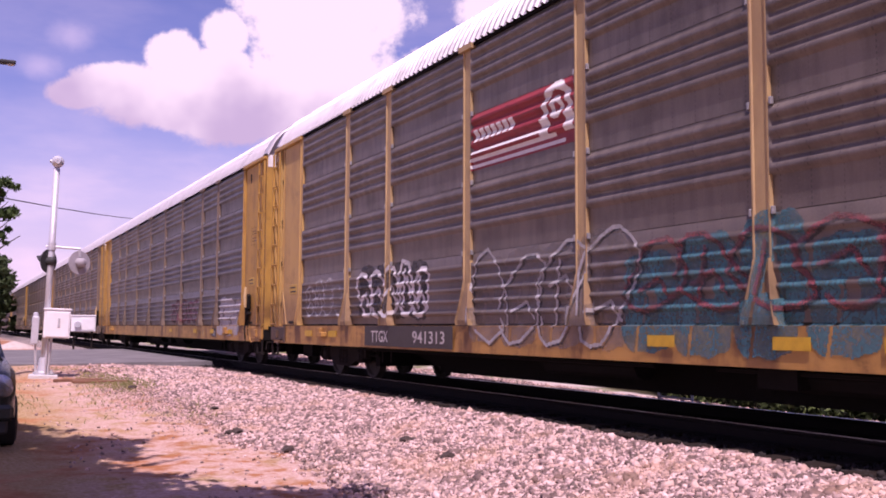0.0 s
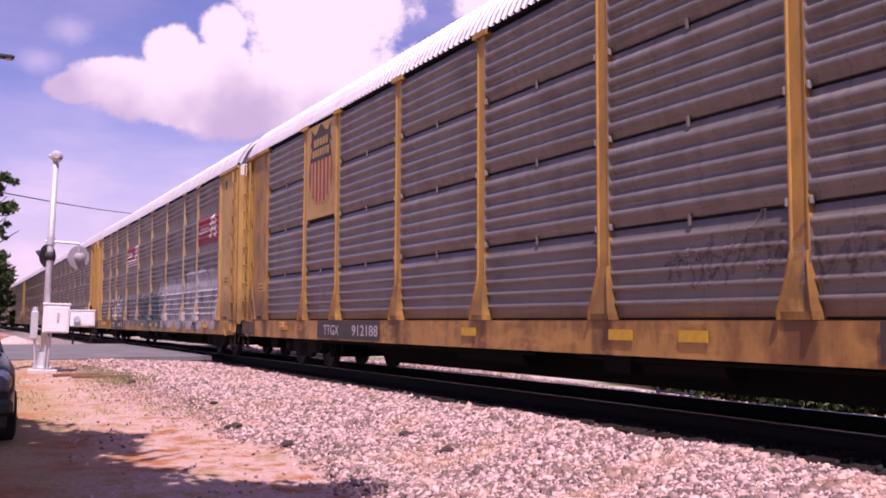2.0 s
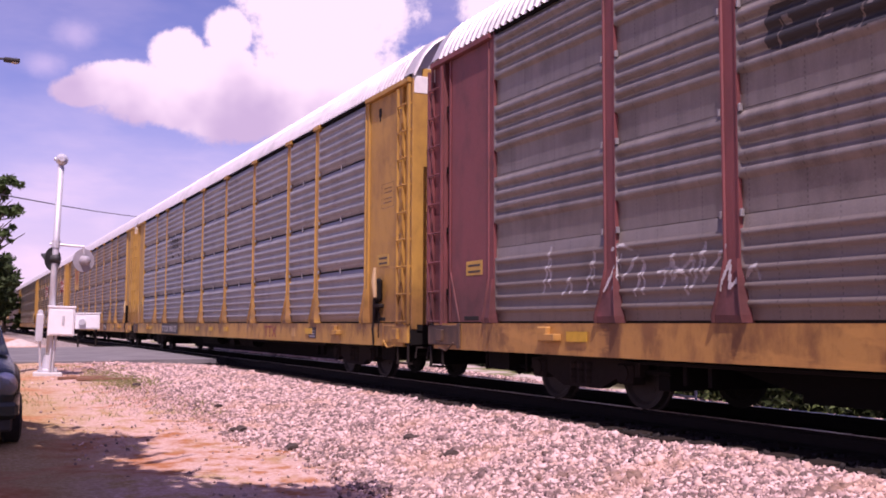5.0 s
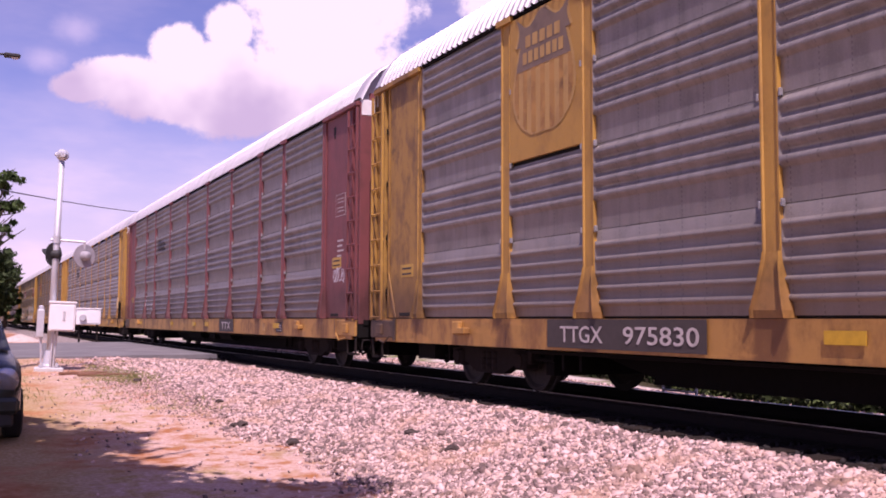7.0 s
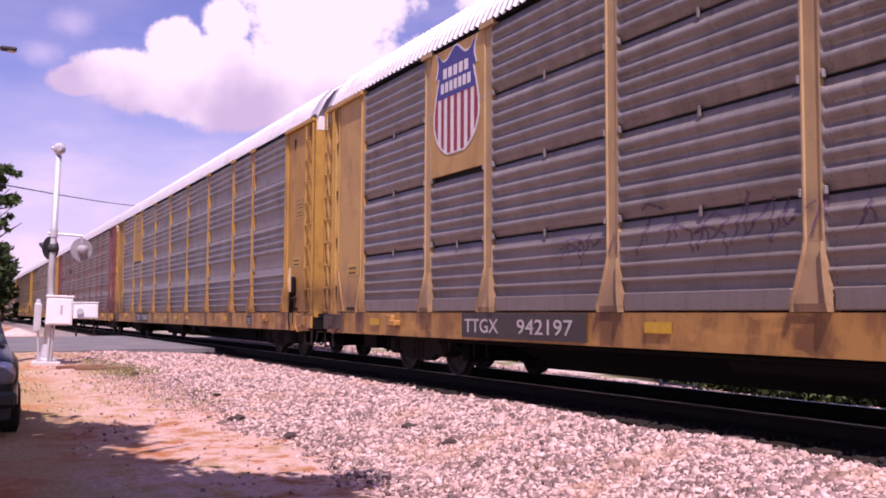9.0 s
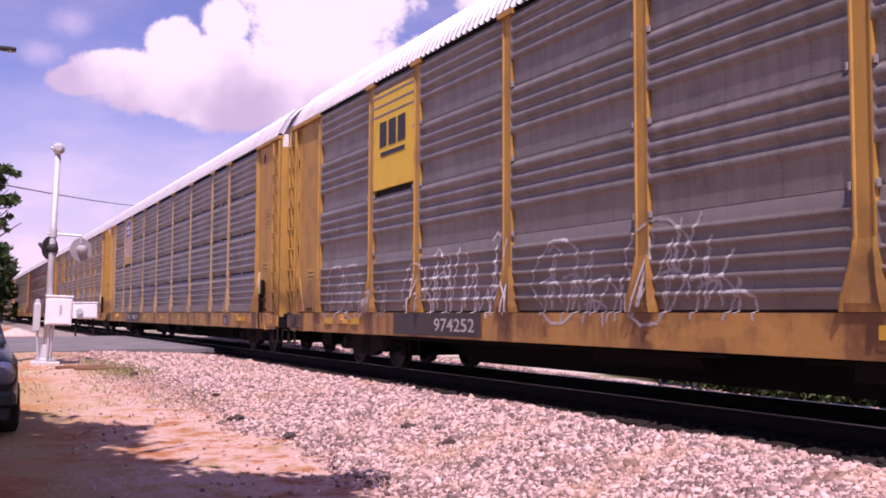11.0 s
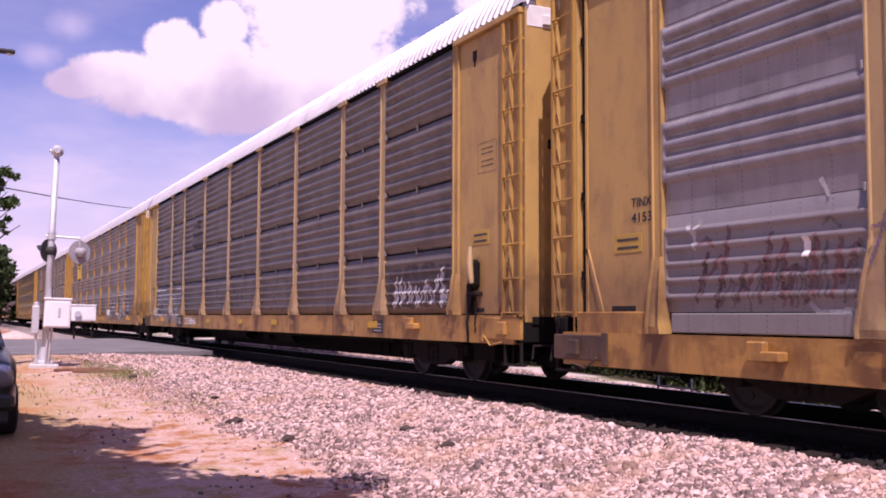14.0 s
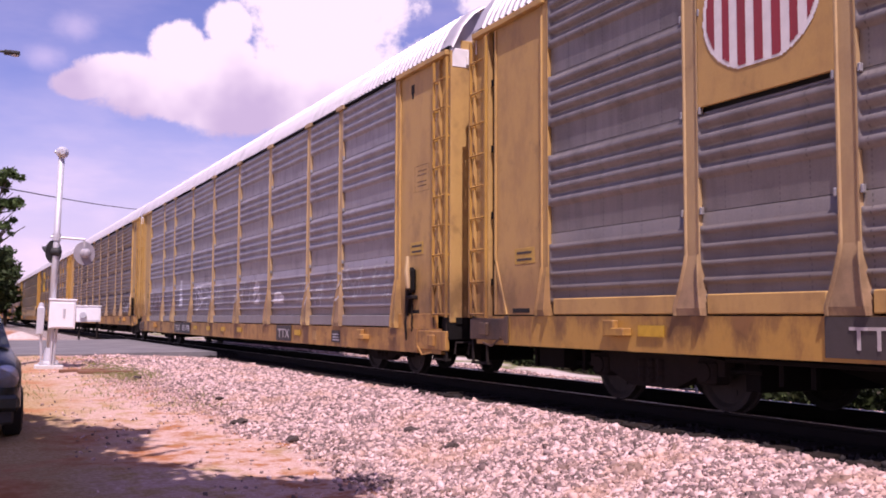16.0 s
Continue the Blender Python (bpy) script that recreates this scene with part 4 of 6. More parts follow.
def rail_car(label, kind, sheet, frame_mat, sill_mat, end_mats=None, boards=None, plate=None, drop=0.0, near=True, print_mat=None, brake=True):
    """An enclosed double-deck car carrier with all its parts. boards: bay -> rows replaced by a flat board."""
    car = tagged(new("autorack_car"), label, "railroad car", "cars of the freight train")
    lead, tail = end_mats or (frame_mat, frame_mat)
    for i, w in enumerate(WIDTHS):
        mid = s_to_y((POSTS[i] + POSTS[i + 1]) / 2)
        for r in range(4):
            at = pose(SKIN, mid, SILL1 + 0.03 + r * ROW)
            if boards and (i, r) in boards:
                continue
            part("panel", SHEETS[kind, r, w], car, sheet, at=at)
    if kind == "slotted":
        for i in range(len(WIDTHS)):
            for r in range(1, 4):
                if not (boards and (i, r) in boards):
                    part("seam_tab", M["seam_tab"], car, sheet, at=pose(0, s_to_y((POSTS[i] + POSTS[i + 1]) / 2), SILL1 + 0.03 + r * ROW))
    for i, s in enumerate(POSTS):
        end = i in (0, len(POSTS) - 1)
        part("post", (LOW_END_POST if end else LOW_POST) if drop else (END_POST if end else POST), car, (lead if i == 0 else tail) if end else frame_mat, at=pose(0, s_to_y(s), 0))
    if near:
        for i, s in enumerate(POSTS[1:-1]):
            for r in range(1, 4):
                for e in (-1, 1):
                    part("clip", CLIP, car, at=pose(0, s_to_y(s) + e * 0.142, SILL1 + 0.03 + r * ROW))
    part("side_sill", M["sill"], car, sill_mat, at=pose(0, 0, -drop))
    for s in (1.5, POSTS[-1] - 1.5):
        part("jacking_bracket", M["bracket"], car, sill_mat, at=pose(0, s_to_y(s), -drop))
    for s in random.sample((0.75, 2.2, 8.6, 10.4, 12.2, 14.0, 15.2, 19.0, 21.2, 23.3), 5):
        part("reflector", REFLECTOR, car, at=pose(0, s_to_y(s), -drop), label="bright yellow reflective strip")
    if plate:
        for i, w in enumerate(WIDTHS):
            part("bottom_plate", PLATES[w], car, plate, at=pose(0, s_to_y((POSTS[i] + POSTS[i + 1]) / 2), SILL1 + 0.02 - drop))
    for s, mesh in ((21.4, DATA_PATCH), (20.1, PALE_PATCH)):
        patch = part("data_patch", mesh, car, at=pose(0, s_to_y(s), -drop))
        if mesh is DATA_PATCH:
            for up in (0.0, 0.055, 0.11):
                part("bar", PRINT_BAR, patch, at=pose(0, 0, up))
    if drop:
        for e in (-1, 1):
            part("end_skirt", END_SKIRT, car, sill_mat, at=pose(0, e * (HALF + 0.79), 0))
    part("roof", M["roof"], car, label="pale corrugated sheet roof")
    # near black, so the shade under the roof edge is in the colour
    part("eave_rail", M["eave"], car, UNDER, label="rail under the roof edge, its shade put in as near-black colour")
    part("far_side", M["far_side"], car, sheet)
    part("lining", M["gap_shade_sheet"], car)
    part("underframe", M["deck"], car)
    for which, mat, doors in ((M, lead, DOORS), (TAIL, tail, TAIL_DOORS)):
        part("roof_hood", which["roof_hood"], car)
        part("gable", which["gable"], car)
        part("end_panel", which["end_panel"], car, mat)
        part("end_header", which["end_header"], car, mat)
        part("panel_flange", which["flange"], car, mat)
        part("panel_gusset", which["panel_gusset"], car, mat)
        card = part("placard", which["placard"], car, at=pose(0, 0, -0.48) if which is M else pose(0, -0.2, -0.17), label="small yellow plate with bars of print")
        for up in (0.0, 0.09):
            part("bar", which["placard_bar"], card, at=pose(0, 0, up))
        part("end_cap", which["end_cap"], car, label="white painted top of the end wall")
        if which is TAIL:
            part("lifting_notch", which["top_hook"], car)
        part("drain_slot", which["drain_slot"], car)
        part("sill_end", which["sill_end"], car, RUSTED if which is M else sill_mat, at=pose(0, 0, -drop))
        if which is M:
            part("slot_post", M["slot_post"], car, mat)
            for up in (1.5, 2.45, 3.4, 4.35):
                part("hinge", M["slot_hinge"], car, at=pose(0, 0, up))
        part("air_hose", which["air_hose"], car)
        part("cut_lever", which["cut_lever"], car)
        part("corner_post", which["corner_post"], car, mat)
        for d in doors:
            leaf = part("end_door", d, car, mat)
            mid = -0.63 if d is doors[0] else 0.63
            rod, hinge, latch = (DOOR_ROD, DOOR_HINGE, DOOR_LATCH) if which is M else (TAIL_ROD, TAIL_HINGE, TAIL_LATCH)
            for k in (-0.18, 0.3):
                part("lock_rod", rod, leaf, mat, at=pose(mid + k, 0, 0))
            for up in (1.5, 2.8, 4.3):
                part("hinge", hinge, leaf, mat, at=pose(mid - 0.3, 0, up))
            part("latch", latch, leaf, at=pose(mid - 0.42, 0, 3.25), label="black door latch")
        part("ladder", which["ladder"], car, YELLOW if mat is not MAROON else MAROON)
        part("step", which["step"], car)
        part("end_sill", which["end_sill"], car)
        part("coupler", which["coupler"], car)
    if brake:
        gear = part("hand_brake", TAIL["brake"], car)
        part("brake_stand", TAIL["brake_stand"], gear)
        part("lever", BRAKE_LEVER, gear, label="worn tan lever")
    frame_print = part("data_stencil", STENCIL_FRAME, car, print_mat)
    for up in (3.15, 3.22, 3.33, 3.40):
        part("bar", STENCIL_BAR, frame_print, print_mat, at=pose(0, 0, up))
    for sgn in (-1, 1):
        truck = part("truck", BOLSTER, car, at=pose(0, sgn * 10.55, 0), label="dusty cast steel bogie")
        for fr in FRAMES:
            part("side_frame", fr, truck)
        for k in (-1, 1):
            w = part("wheelset", M["wheelset"], truck, at=pose(0, k * 0.95, RIM_R))
            wheelsets.append((w, k))
    return car


def drape(car, name, kind, mat, s0, s1, z0, z1, inside, label="", step=0.016, lift=0.004, flat=None):
    """Paint that lies on the sheets and posts: cells of a fine grid where inside(s, z) holds, following the corrugation."""
    ns, nz = max(2, int((s1 - s0) / step)), max(2, int((z1 - z0) / step))
    S = s0 + (np.arange(ns + 1)) * (s1 - s0) / ns
    Z = z0 + (np.arange(nz + 1)) * (z1 - z0) / nz
    cs, cz = np.meshgrid((S[:-1] + S[1:]) / 2, (Z[:-1] + Z[1:]) / 2, indexing="ij")
    hit = inside(cs, cz)
    if flat is None:
        depth = np.array([depth_at(kind, z) if z > SILL1 + 0.03 else 0.0 for z in Z])
        D = np.repeat((SKIN - depth - lift)[None], ns + 1, 0)
        for p in POSTS:
            near = np.abs(S - p) < 0.125
            D[near] = np.where(Z > SILL1 + 0.64, -1.466 - lift, -1.466 - lift - 0.09 * np.clip((SILL1 + 0.64 - Z) / 0.5, 0, 1))[None]
            foot = (np.abs(S - p) < 0.23) & ~near
            D[foot] = np.where(Z < SILL1 + 0.25, -1.556 - lift, D[foot])
        D[:, Z < SILL1] = -1.502 - lift
    else:
        D = np.full((ns + 1, nz + 1), flat - lift)
    ii, jj = np.nonzero(hit)
    if len(ii) == 0:
        return None
    idx = lambda i, j: i * (nz + 1) + j
    quads = np.stack([idx(ii, jj), idx(ii, jj + 1), idx(ii + 1, jj + 1), idx(ii + 1, jj)], 1)
    used, inv = np.unique(quads, return_inverse=True)
    inv = inv.reshape(quads.shape)
    vi, vj = used // (nz + 1), used % (nz + 1)
    verts = np.stack([D[vi, vj], s_to_y(S[vi]), Z[vj]], 1)
    me = mesh_of(name, verts.tolist(), inv.tolist(), mat)
    return part(name, me, car, label=label)


def rect(a, b, c, d):
    return lambda s, z: (s >= a) & (s <= b) & (z >= c) & (z <= d)


def strokes(lines, width):
    """Within width of any of the polylines."""
    def f(s, z):
        out = np.zeros(s.shape, bool)
        for pts in lines:
            for (a, b), (c, d) in zip(pts, pts[1:]):
                vx, vz = c - a, d - b
                t = np.clip(((s - a) * vx + (z - b) * vz) / max(1e-9, vx * vx + vz * vz), 0, 1)
                out |= (s - a - t * vx) ** 2 + (z - b - t * vz) ** 2 < width * width
        return out
    return f


def loops(s0, s1, z0, z1, count, seed):
    """Abstract rounded loops side by side, with a cross stroke in some."""
    rng = random.Random(seed)
    out = []
    w = (s1 - s0) / count
    for i in range(count):
        cx = s0 + (i + 0.5) * w
        h = (z1 - z0) * rng.uniform(0.75, 1.0)
        pts = []
        lean = rng.uniform(-0.25, 0.25)
        lo = rng.uniform(-1.2, -0.6)
        m = rng.choice((8, 12, 12, 16))
        for k in range(m + 1):
            a = lo + k / m * 6.0
            r = 1 + 0.25 * math.sin(a * 3 + seed + i)
            pts.append((cx + w * 0.55 * r * math.sin(a) + lean * w * math.cos(a), z0 + h / 2 - h * 0.48 * math.cos(a)))
        out.append(pts)
        if rng.random() < 0.7:
            y = z0 + h * rng.uniform(0.3, 0.6)
            out.append([(cx - w * 0.3, y), (cx + w * 0.1, y + 0.12), (cx + w * 0.3, y - 0.1)])
        if rng.random() < 0.5:
            out.append([(cx - w * 0.15, z0 + h * 0.2), (cx - w * 0.05, z0 + h * 0.8)])
    return out


def scrawl(s0, s1, z0, z1, count, seed):
    """Abstract jagged upright strokes, leaning and hooked, side by side."""
    rng = random.Random(seed)
    out = []
    w = (s1 - s0) / count
    for i in range(count):
        x = s0 + (i + 0.3) * w
        lean = rng.uniform(0.05, 0.3)
        h = (z1 - z0) * rng.uniform(0.35, 1.0)
        base = z0 + rng.uniform(0, 0.12)
        pts = [(x, base)]
        for k in range(rng.choice((2, 3, 4))):
            up = 1 - k % 2
            pts.append((x + (k + up * 0.6) * w * 0.33 + lean * h * up, base + h * (rng.uniform(0.75, 1.0) if up else rng.uniform(0.0, 0.35))))
        out.append(pts)
        if rng.random() < 0.3:
            m = base + h * rng.uniform(0.4, 0.6)
            out.append([(x - w * 0.1, m), (x + w * 0.35, m + 0.05), (x + w * 0.8, m - 0.04), (x + w * 0.85, m - 0.25)])
        if rng.random() < 0.15:
            out.append([(x + w * 0.2, base + h), (x + w * 0.5, base + h * 1.1), (x + w * 0.9, base + h * 0.95)])
    return out


def blobs(s0, s1, z0, z1, count, seed, cut=0.16):
    """Filled rounded block shapes side by side with notches between them."""
    rng = random.Random(seed)
    w = (s1 - s0) / count
    items = [(s0 + (i + 0.5) * w, w * rng.uniform(0.47, 0.56), z0 + rng.uniform(0, 0.06), z1 - rng.uniform(0, 0.3), rng.uniform(-0.12, 0.12), rng.uniform(0.25, 0.75)) for i in range(count)]

    def f(s, z):
        out = np.zeros(s.shape, bool)
        for c, hw, a, b, lean, notch in items:
            m, hh = (a + b) / 2, (b - a) / 2
            u, v = (s - c - lean * (z - m)) / hw, (z - m) / hh
            body = np.abs(u) ** 3.2 + np.abs(v) ** 5 < 1 + 0.12 * np.sin(9 * u + 5 * v + seed)
            hole = (np.abs(u - 0.1) < cut) & (np.abs(v - (notch - 0.5)) < 0.22)
            slit = (np.abs(u + 0.2 - 0.2 * v) < 0.045) & (v < notch - 0.4)
            out |= body & ~hole & ~slit
        return out
    return f


def both(f, g):
    return lambda s, z: f(s, z) & g(s, z)


def lettering(car, text, s, z, height, mat, x=-1.506, stretch=1.0, span=None):
    cu = bpy.data.curves.new("text", "FONT")
    cu.body, cu.size, cu.extrude = text, height / 0.69, 0.001
    cu.offset = 0.002
    cu.resolution_u = 3
    tmp = new("text", cu)
    me = bpy.data.meshes.new_from_object(tmp)
    bpy.data.objects.remove(tmp)
    me.materials.clear()
    me.materials.append(mat)
    if span:
        xs = [v.co.x for v in me.vertices]
        stretch = span / (max(xs) - min(xs))
    me.transform(Matrix(((0, 0, -1, x), (-stretch, 0, 0, s_to_y(s)), (0, 1, 0, z), (0, 0, 0, 1))))
    # every character is a piece of its own
    home = list(range(len(me.vertices)))

    def root(i):
        while home[i] != i:
            home[i] = home[home[i]]
            i = home[i]
        return i
    for f in me.polygons:
        for v in f.vertices[1:]:
            home[root(v)] = root(f.vertices[0])
    glyphs = collections.defaultdict(list)
    for f in me.polygons:
        glyphs[root(f.vertices[0])].append(tuple(f.vertices))
    for faces in glyphs.values():
        used = sorted({v for f in faces for v in f})
        at = {v: i for i, v in enumerate(used)}
        part("letter", mesh_of("letter", [me.vertices[v].co for v in used], [[at[v] for v in f] for f in faces], mat), car)
    bpy.data.meshes.remove(me)



def stencil(car, s0, s1, items, mat=None, size=0.19, drop=0.0):
    """A dark patch on the sill with the car's stencilled mark and number."""
    patch = drape(car, "stencil_patch", "lapped", mat or DARK_SIGN, s0, s1, SILL0 + 0.035 - drop, SILL1 - 0.005 - drop, rect(s0, s1, 0, 9), flat=-1.516, step=0.2)
    for text, s, end in items:
        lettering(patch, text, s, SILL0 + 0.11 - drop, size, STENCIL_WHITE, x=-1.526, span=end - s)


def shield(car, s0, s1, top, fade=False, dull=False):
    """A flat board in the narrow bay with a striped shield; its two words are bars."""
    a, b, z0 = s0 + 0.12, s1 - 0.12, 3.14
    board = Build().box(-1.475, -1.44, s_to_y(b), s_to_y(a), z0, EAVE - 0.05, 0.008).mesh("sign_board", YELLOW_PALE if not fade else YELLOW)
    part("sign_board", board, car, label="flat yellow board with a shield emblem")
    c, hw = (a + b) / 2, (b - a) * 0.41
    zt, zb = top, top - 1.64

    def form(s, z):
        u, v = (s - c) / hw, (z - zb) / (zt - zb)
        side = np.where(v > 0.75, 0.92 - 0.10 * np.sin((v - 0.75) * 12.5), np.where(v > 0.35, 0.84 + 0.16 * np.cos((v - 0.35) * 5.0), np.sqrt(np.clip(1 - ((0.35 - v) / 0.35) ** 2, 0, 1))))
        crown = v < 0.95 + 0.05 * np.cos(u * 6.28)
        return (np.abs(u) < side) & crown & (v > 0.02)
    x = -1.478
    cream = YELLOW_PALE if fade or dull else WHITE
    big = lambda s, z: form(c + (s - c) * 0.93, (zt + zb) / 2 + (z - (zt + zb) / 2) * 0.96)
    drape(car, "shield_edge", "lapped", cream, a, b, zb - 0.06, zt + 0.06, big, flat=x)
    split = zb + 0.9
    drape(car, "shield_top", "lapped", (DULL if fade else DARK_SIGN) if fade or dull else BLUE, a, b, split, zt, form, flat=x - 0.004)
    stripe = lambda s, z: np.floor((s - c + hw) / (hw * 2 / 13)) % 2 == 0
    drape(car, "shield_stripes", "lapped", RED if not fade else YELLOW_DIRTY, a, b, zb, split, both(form, stripe), flat=x - 0.004)
    for z, w in ((split + 0.30, 0.62), (split + 0.08, 0.72)):
        n = 5 if z > split + 0.2 else 7
        for k in range(n):
            m = c - hw * w + (k + 0.5) * 2 * hw * w / n
            drape(car, "bar", "lapped", cream, m - hw * w / n * 0.72, m + hw * w / n * 0.72, z, z + 0.16, rect(-9, 99, 0, 9), flat=x - 0.008, step=0.1)


# --- the cars, in the order in which they pass ---
cars = {}


def car_red_boards():
    car = rail_car("brown weathered car carrier with red boards and silver graffiti", "lapped", GALV_TAN, RIB_TAN, YELLOW_DIRTY, end_mats=(YELLOW_PALE, YELLOW_PALE), brake=False)
    for a, b, far in ((POSTS[3] + 0.115, POSTS[4] - 0.115, False), (POSTS[8] + 0.115, POSTS[9] - 0.09, True)):
        z0, z1 = 3.28, 4.12
        drape(car, "red_board", "lapped", RED, a, b, z0, z1, rect(0, 99, 0, 9), "red painted board with white emblem", step=0.03)
        if not far:
            for k in range(7):
                s = a + 0.12 + k * 0.165
                drape(car, "bar", "lapped", WHITE, s, s + 0.12, z0 + 0.40, z0 + 0.58, rect(0, 99, 0, 9), lift=0.008, step=0.03)
            for k in range(3):
                drape(car, "stripe", "lapped", WHITE, a, b - 0.25 - 0.2 * k, z0 + 0.03 + 0.10 * k, z0 + 0.08 + 0.10 * k, rect(0, 99, 0, 9), lift=0.008, step=0.03)
        else:
            drape(car, "bar", "lapped", WHITE, a + 0.15, a + 1.35, z0 + 0.36, z0 + 0.40, rect(0, 99, 0, 9), lift=0.008, step=0.03)
            for k in range(9):
                s = a + 0.18 + k * 0.125
                drape(car, "bar", "lapped", WHITE, s, s + 0.09, z0 + 0.46, z0 + 0.53, rect(0, 99, 0, 9), lift=0.008, step=0.03)
        cx, cz = b - (0.42 if not far else 0.75), z0 + 0.50

        def emblem(s, z):
            r = np.hypot(s - cx, (z - cz) * 1.0)
            arch = (r < 0.34) & (r > 0.22) & (z > cz - 0.12)
            small = (r < 0.15) & (r > 0.06)
            foot = (np.abs(np.abs(s - cx) - 0.28) < 0.10) & (z < cz - 0.10) & (z > cz - 0.34)
            return arch | small | foot
        drape(car, "emblem", "lapped", WHITE, cx - 0.45, cx + 0.45, z0, z1, emblem, lift=0.008)
    t = SILL1 + 0.04
    lines = loops(0.35, 2.55, t + 0.15, t + 0.95, 4, 3)
    drape(car, "graffiti", "lapped", CHALK, 0.2, 2.7, t, t + 1.1, strokes(lines, 0.022))
    lines = loops(3.4, 6.4, t + 0.1, t + 1.15, 5, 8)
    drape(car, "graffiti", "lapped", SPRAY_WHITE, 3.1, 6.9, t, t + 1.3, strokes(lines, 0.036))
    drape(car, "graffiti", "lapped", SPRAY_BLACK, 3.1, 6.8, t, t + 1.2, both(blobs(3.4, 6.4, t + 0.05, t + 1.1, 4, 8), lambda s, z: ~strokes(lines, 0.05)(s, z)), lift=0.003)
    lines = loops(7.9, 11.6, 0.75, t + 1.22, 4, 5)
    drape(car, "graffiti", "lapped", FAINT, 7.5, 12.0, 0.66, t + 1.4, blobs(7.9, 11.6, 0.74, t + 1.15, 4, 5), lift=0.003, step=0.02)
    drape(car, "graffiti", "lapped", CHALK, 7.5, 12.0, 0.66, t + 1.5, strokes(lines, 0.022), lift=0.006)
    drape(car, "graffiti", "lapped", SPRAY_BLACK, 7.5, 12.0, 0.66, t + 1.5, strokes([[(x + 0.05, z - 0.03) for x, z in q] for q in lines], 0.014), lift=0.005)
    teal = blobs(11.5, 15.9, 0.70, t + 1.05, 5, 11)
    drape(car, "graffiti", "lapped", TEAL, 11.2, 16.2, 0.66, t + 1.5, teal, "teal spray painted graffiti")
    lines = loops(11.6, 15.8, t + 0.1, t + 1.1, 5, 4)
    drape(car, "graffiti", "lapped", PINKRED, 11.2, 16.2, t, t + 1.5, strokes(lines, 0.025), lift=0.008)
    drape(car, "graffiti", "lapped", SPRAY_BLACK, 11.2, 16.2, t, t + 1.5, strokes([[(x + 0.035, z - 0.03) for x, z in p] for p in lines], 0.022), lift=0.007)
    sil = blobs(15.2, 24.35, 0.72, t + 1.55, 6, 21, cut=0.12)
    drape(car, "graffiti", "lapped", SILVER, 15.0, 24.4, 0.66, t + 1.7, sil, "silver block graffiti with dark gaps", step=0.024)
    lines = scrawl(15.4, 24.1, 0.95, t + 1.2, 7, 2) + scrawl(15.6, 24.0, 1.1, t + 0.9, 5, 6)
    drape(car, "graffiti", "lapped", FAINT_DARK, 15.2, 24.3, 0.7, t + 1.8, strokes(lines, 0.018), lift=0.008, step=0.02)
    stencil(car, 3.9, 7.4, [("TTGX", 4.21, 4.97), ("941313", 5.96, 7.12)])
    return car


def car_shield_grey():
    car = rail_car("dark weathered car carrier with yellow posts and a shield board", "slotted", GALV_WARM, YELLOW, YELLOW_DIRTY, end_mats=(END_DIRTY, YELLOW), boards={(1, 2), (1, 3)})
    shield(car, POSTS[1], POSTS[2], 5.08, dull=True)
    stencil(car, 3.84, 7.1, [("TTGX", 4.24, 5.09), ("912188", 5.78, 7.02)])
    stencil(car, 17.43, 18.75, [("TTX", 17.66, 18.56)])
    lines = scrawl(14.6, 19.8, SILL1 + 0.35, SILL1 + 1.1, 11, 15)
    drape(car, "graffiti", "slotted", FAINT_DARK, 14.4, 20.2, SILL1 + 0.2, SILL1 + 1.4, strokes(lines, 0.02))
    lines = scrawl(14.7, 20.0, SILL1 + 0.3, SILL1 + 1.15, 9, 16)
    drape(car, "graffiti", "slotted", FAINT, 14.4, 20.2, SILL1 + 0.2, SILL1 + 1.4, strokes(lines, 0.016), lift=0.007)
    return car


SILL_RED = plain("worn red lettering paint", (0.22, 0.05, 0.035), 0.6, vary=0.5, scale=5)


def car_brackets():
    car = rail_car("clean grey car carrier with yellow posts and black emblem", "slotted", GALV_GREY, YELLOW, YELLOW)
    a, z0 = 5.5, 3.47
    black = []
    for e, d in ((a, 1), (a + 1.66, -1)):
        black += [(sorted((e, e + 0.06 * d)), (0.0, 0.62)), (sorted((e, e + 0.14 * d)), (0.0, 0.06)), (sorted((e, e + 0.14 * d)), (0.56, 0.62))]
    for k in (0.25, 0.42, 1.27, 1.44):
        black.append(((a + k, a + k + 0.12), (-0.17, -0.06)))
    for k in range(3):
        e = a + 0.27 + 0.39 * k
        black += [((e, e + 0.09), (0.14, 0.50)), ((e, e + 0.33), (0.14, 0.23)), ((e, e + 0.33), (0.41, 0.50)), ((e + 0.24, e + 0.33), (0.14, 0.50))]
    for (s0, s1), (h0, h1) in black:
        drape(car, "bar", "slotted", BLACK, s0, s1, z0 + h0, z0 + h1, rect(0, 99, 0, 9), step=0.025)
    stencil(car, 4.48, 7.45, [("TTGX", 4.57, 5.77), ("993137", 5.88, 7.22)])
    lettering(car, "TTX", 17.8, SILL0 + 0.07, 0.26, SILL_RED, x=-1.504, span=1.0)
    return car


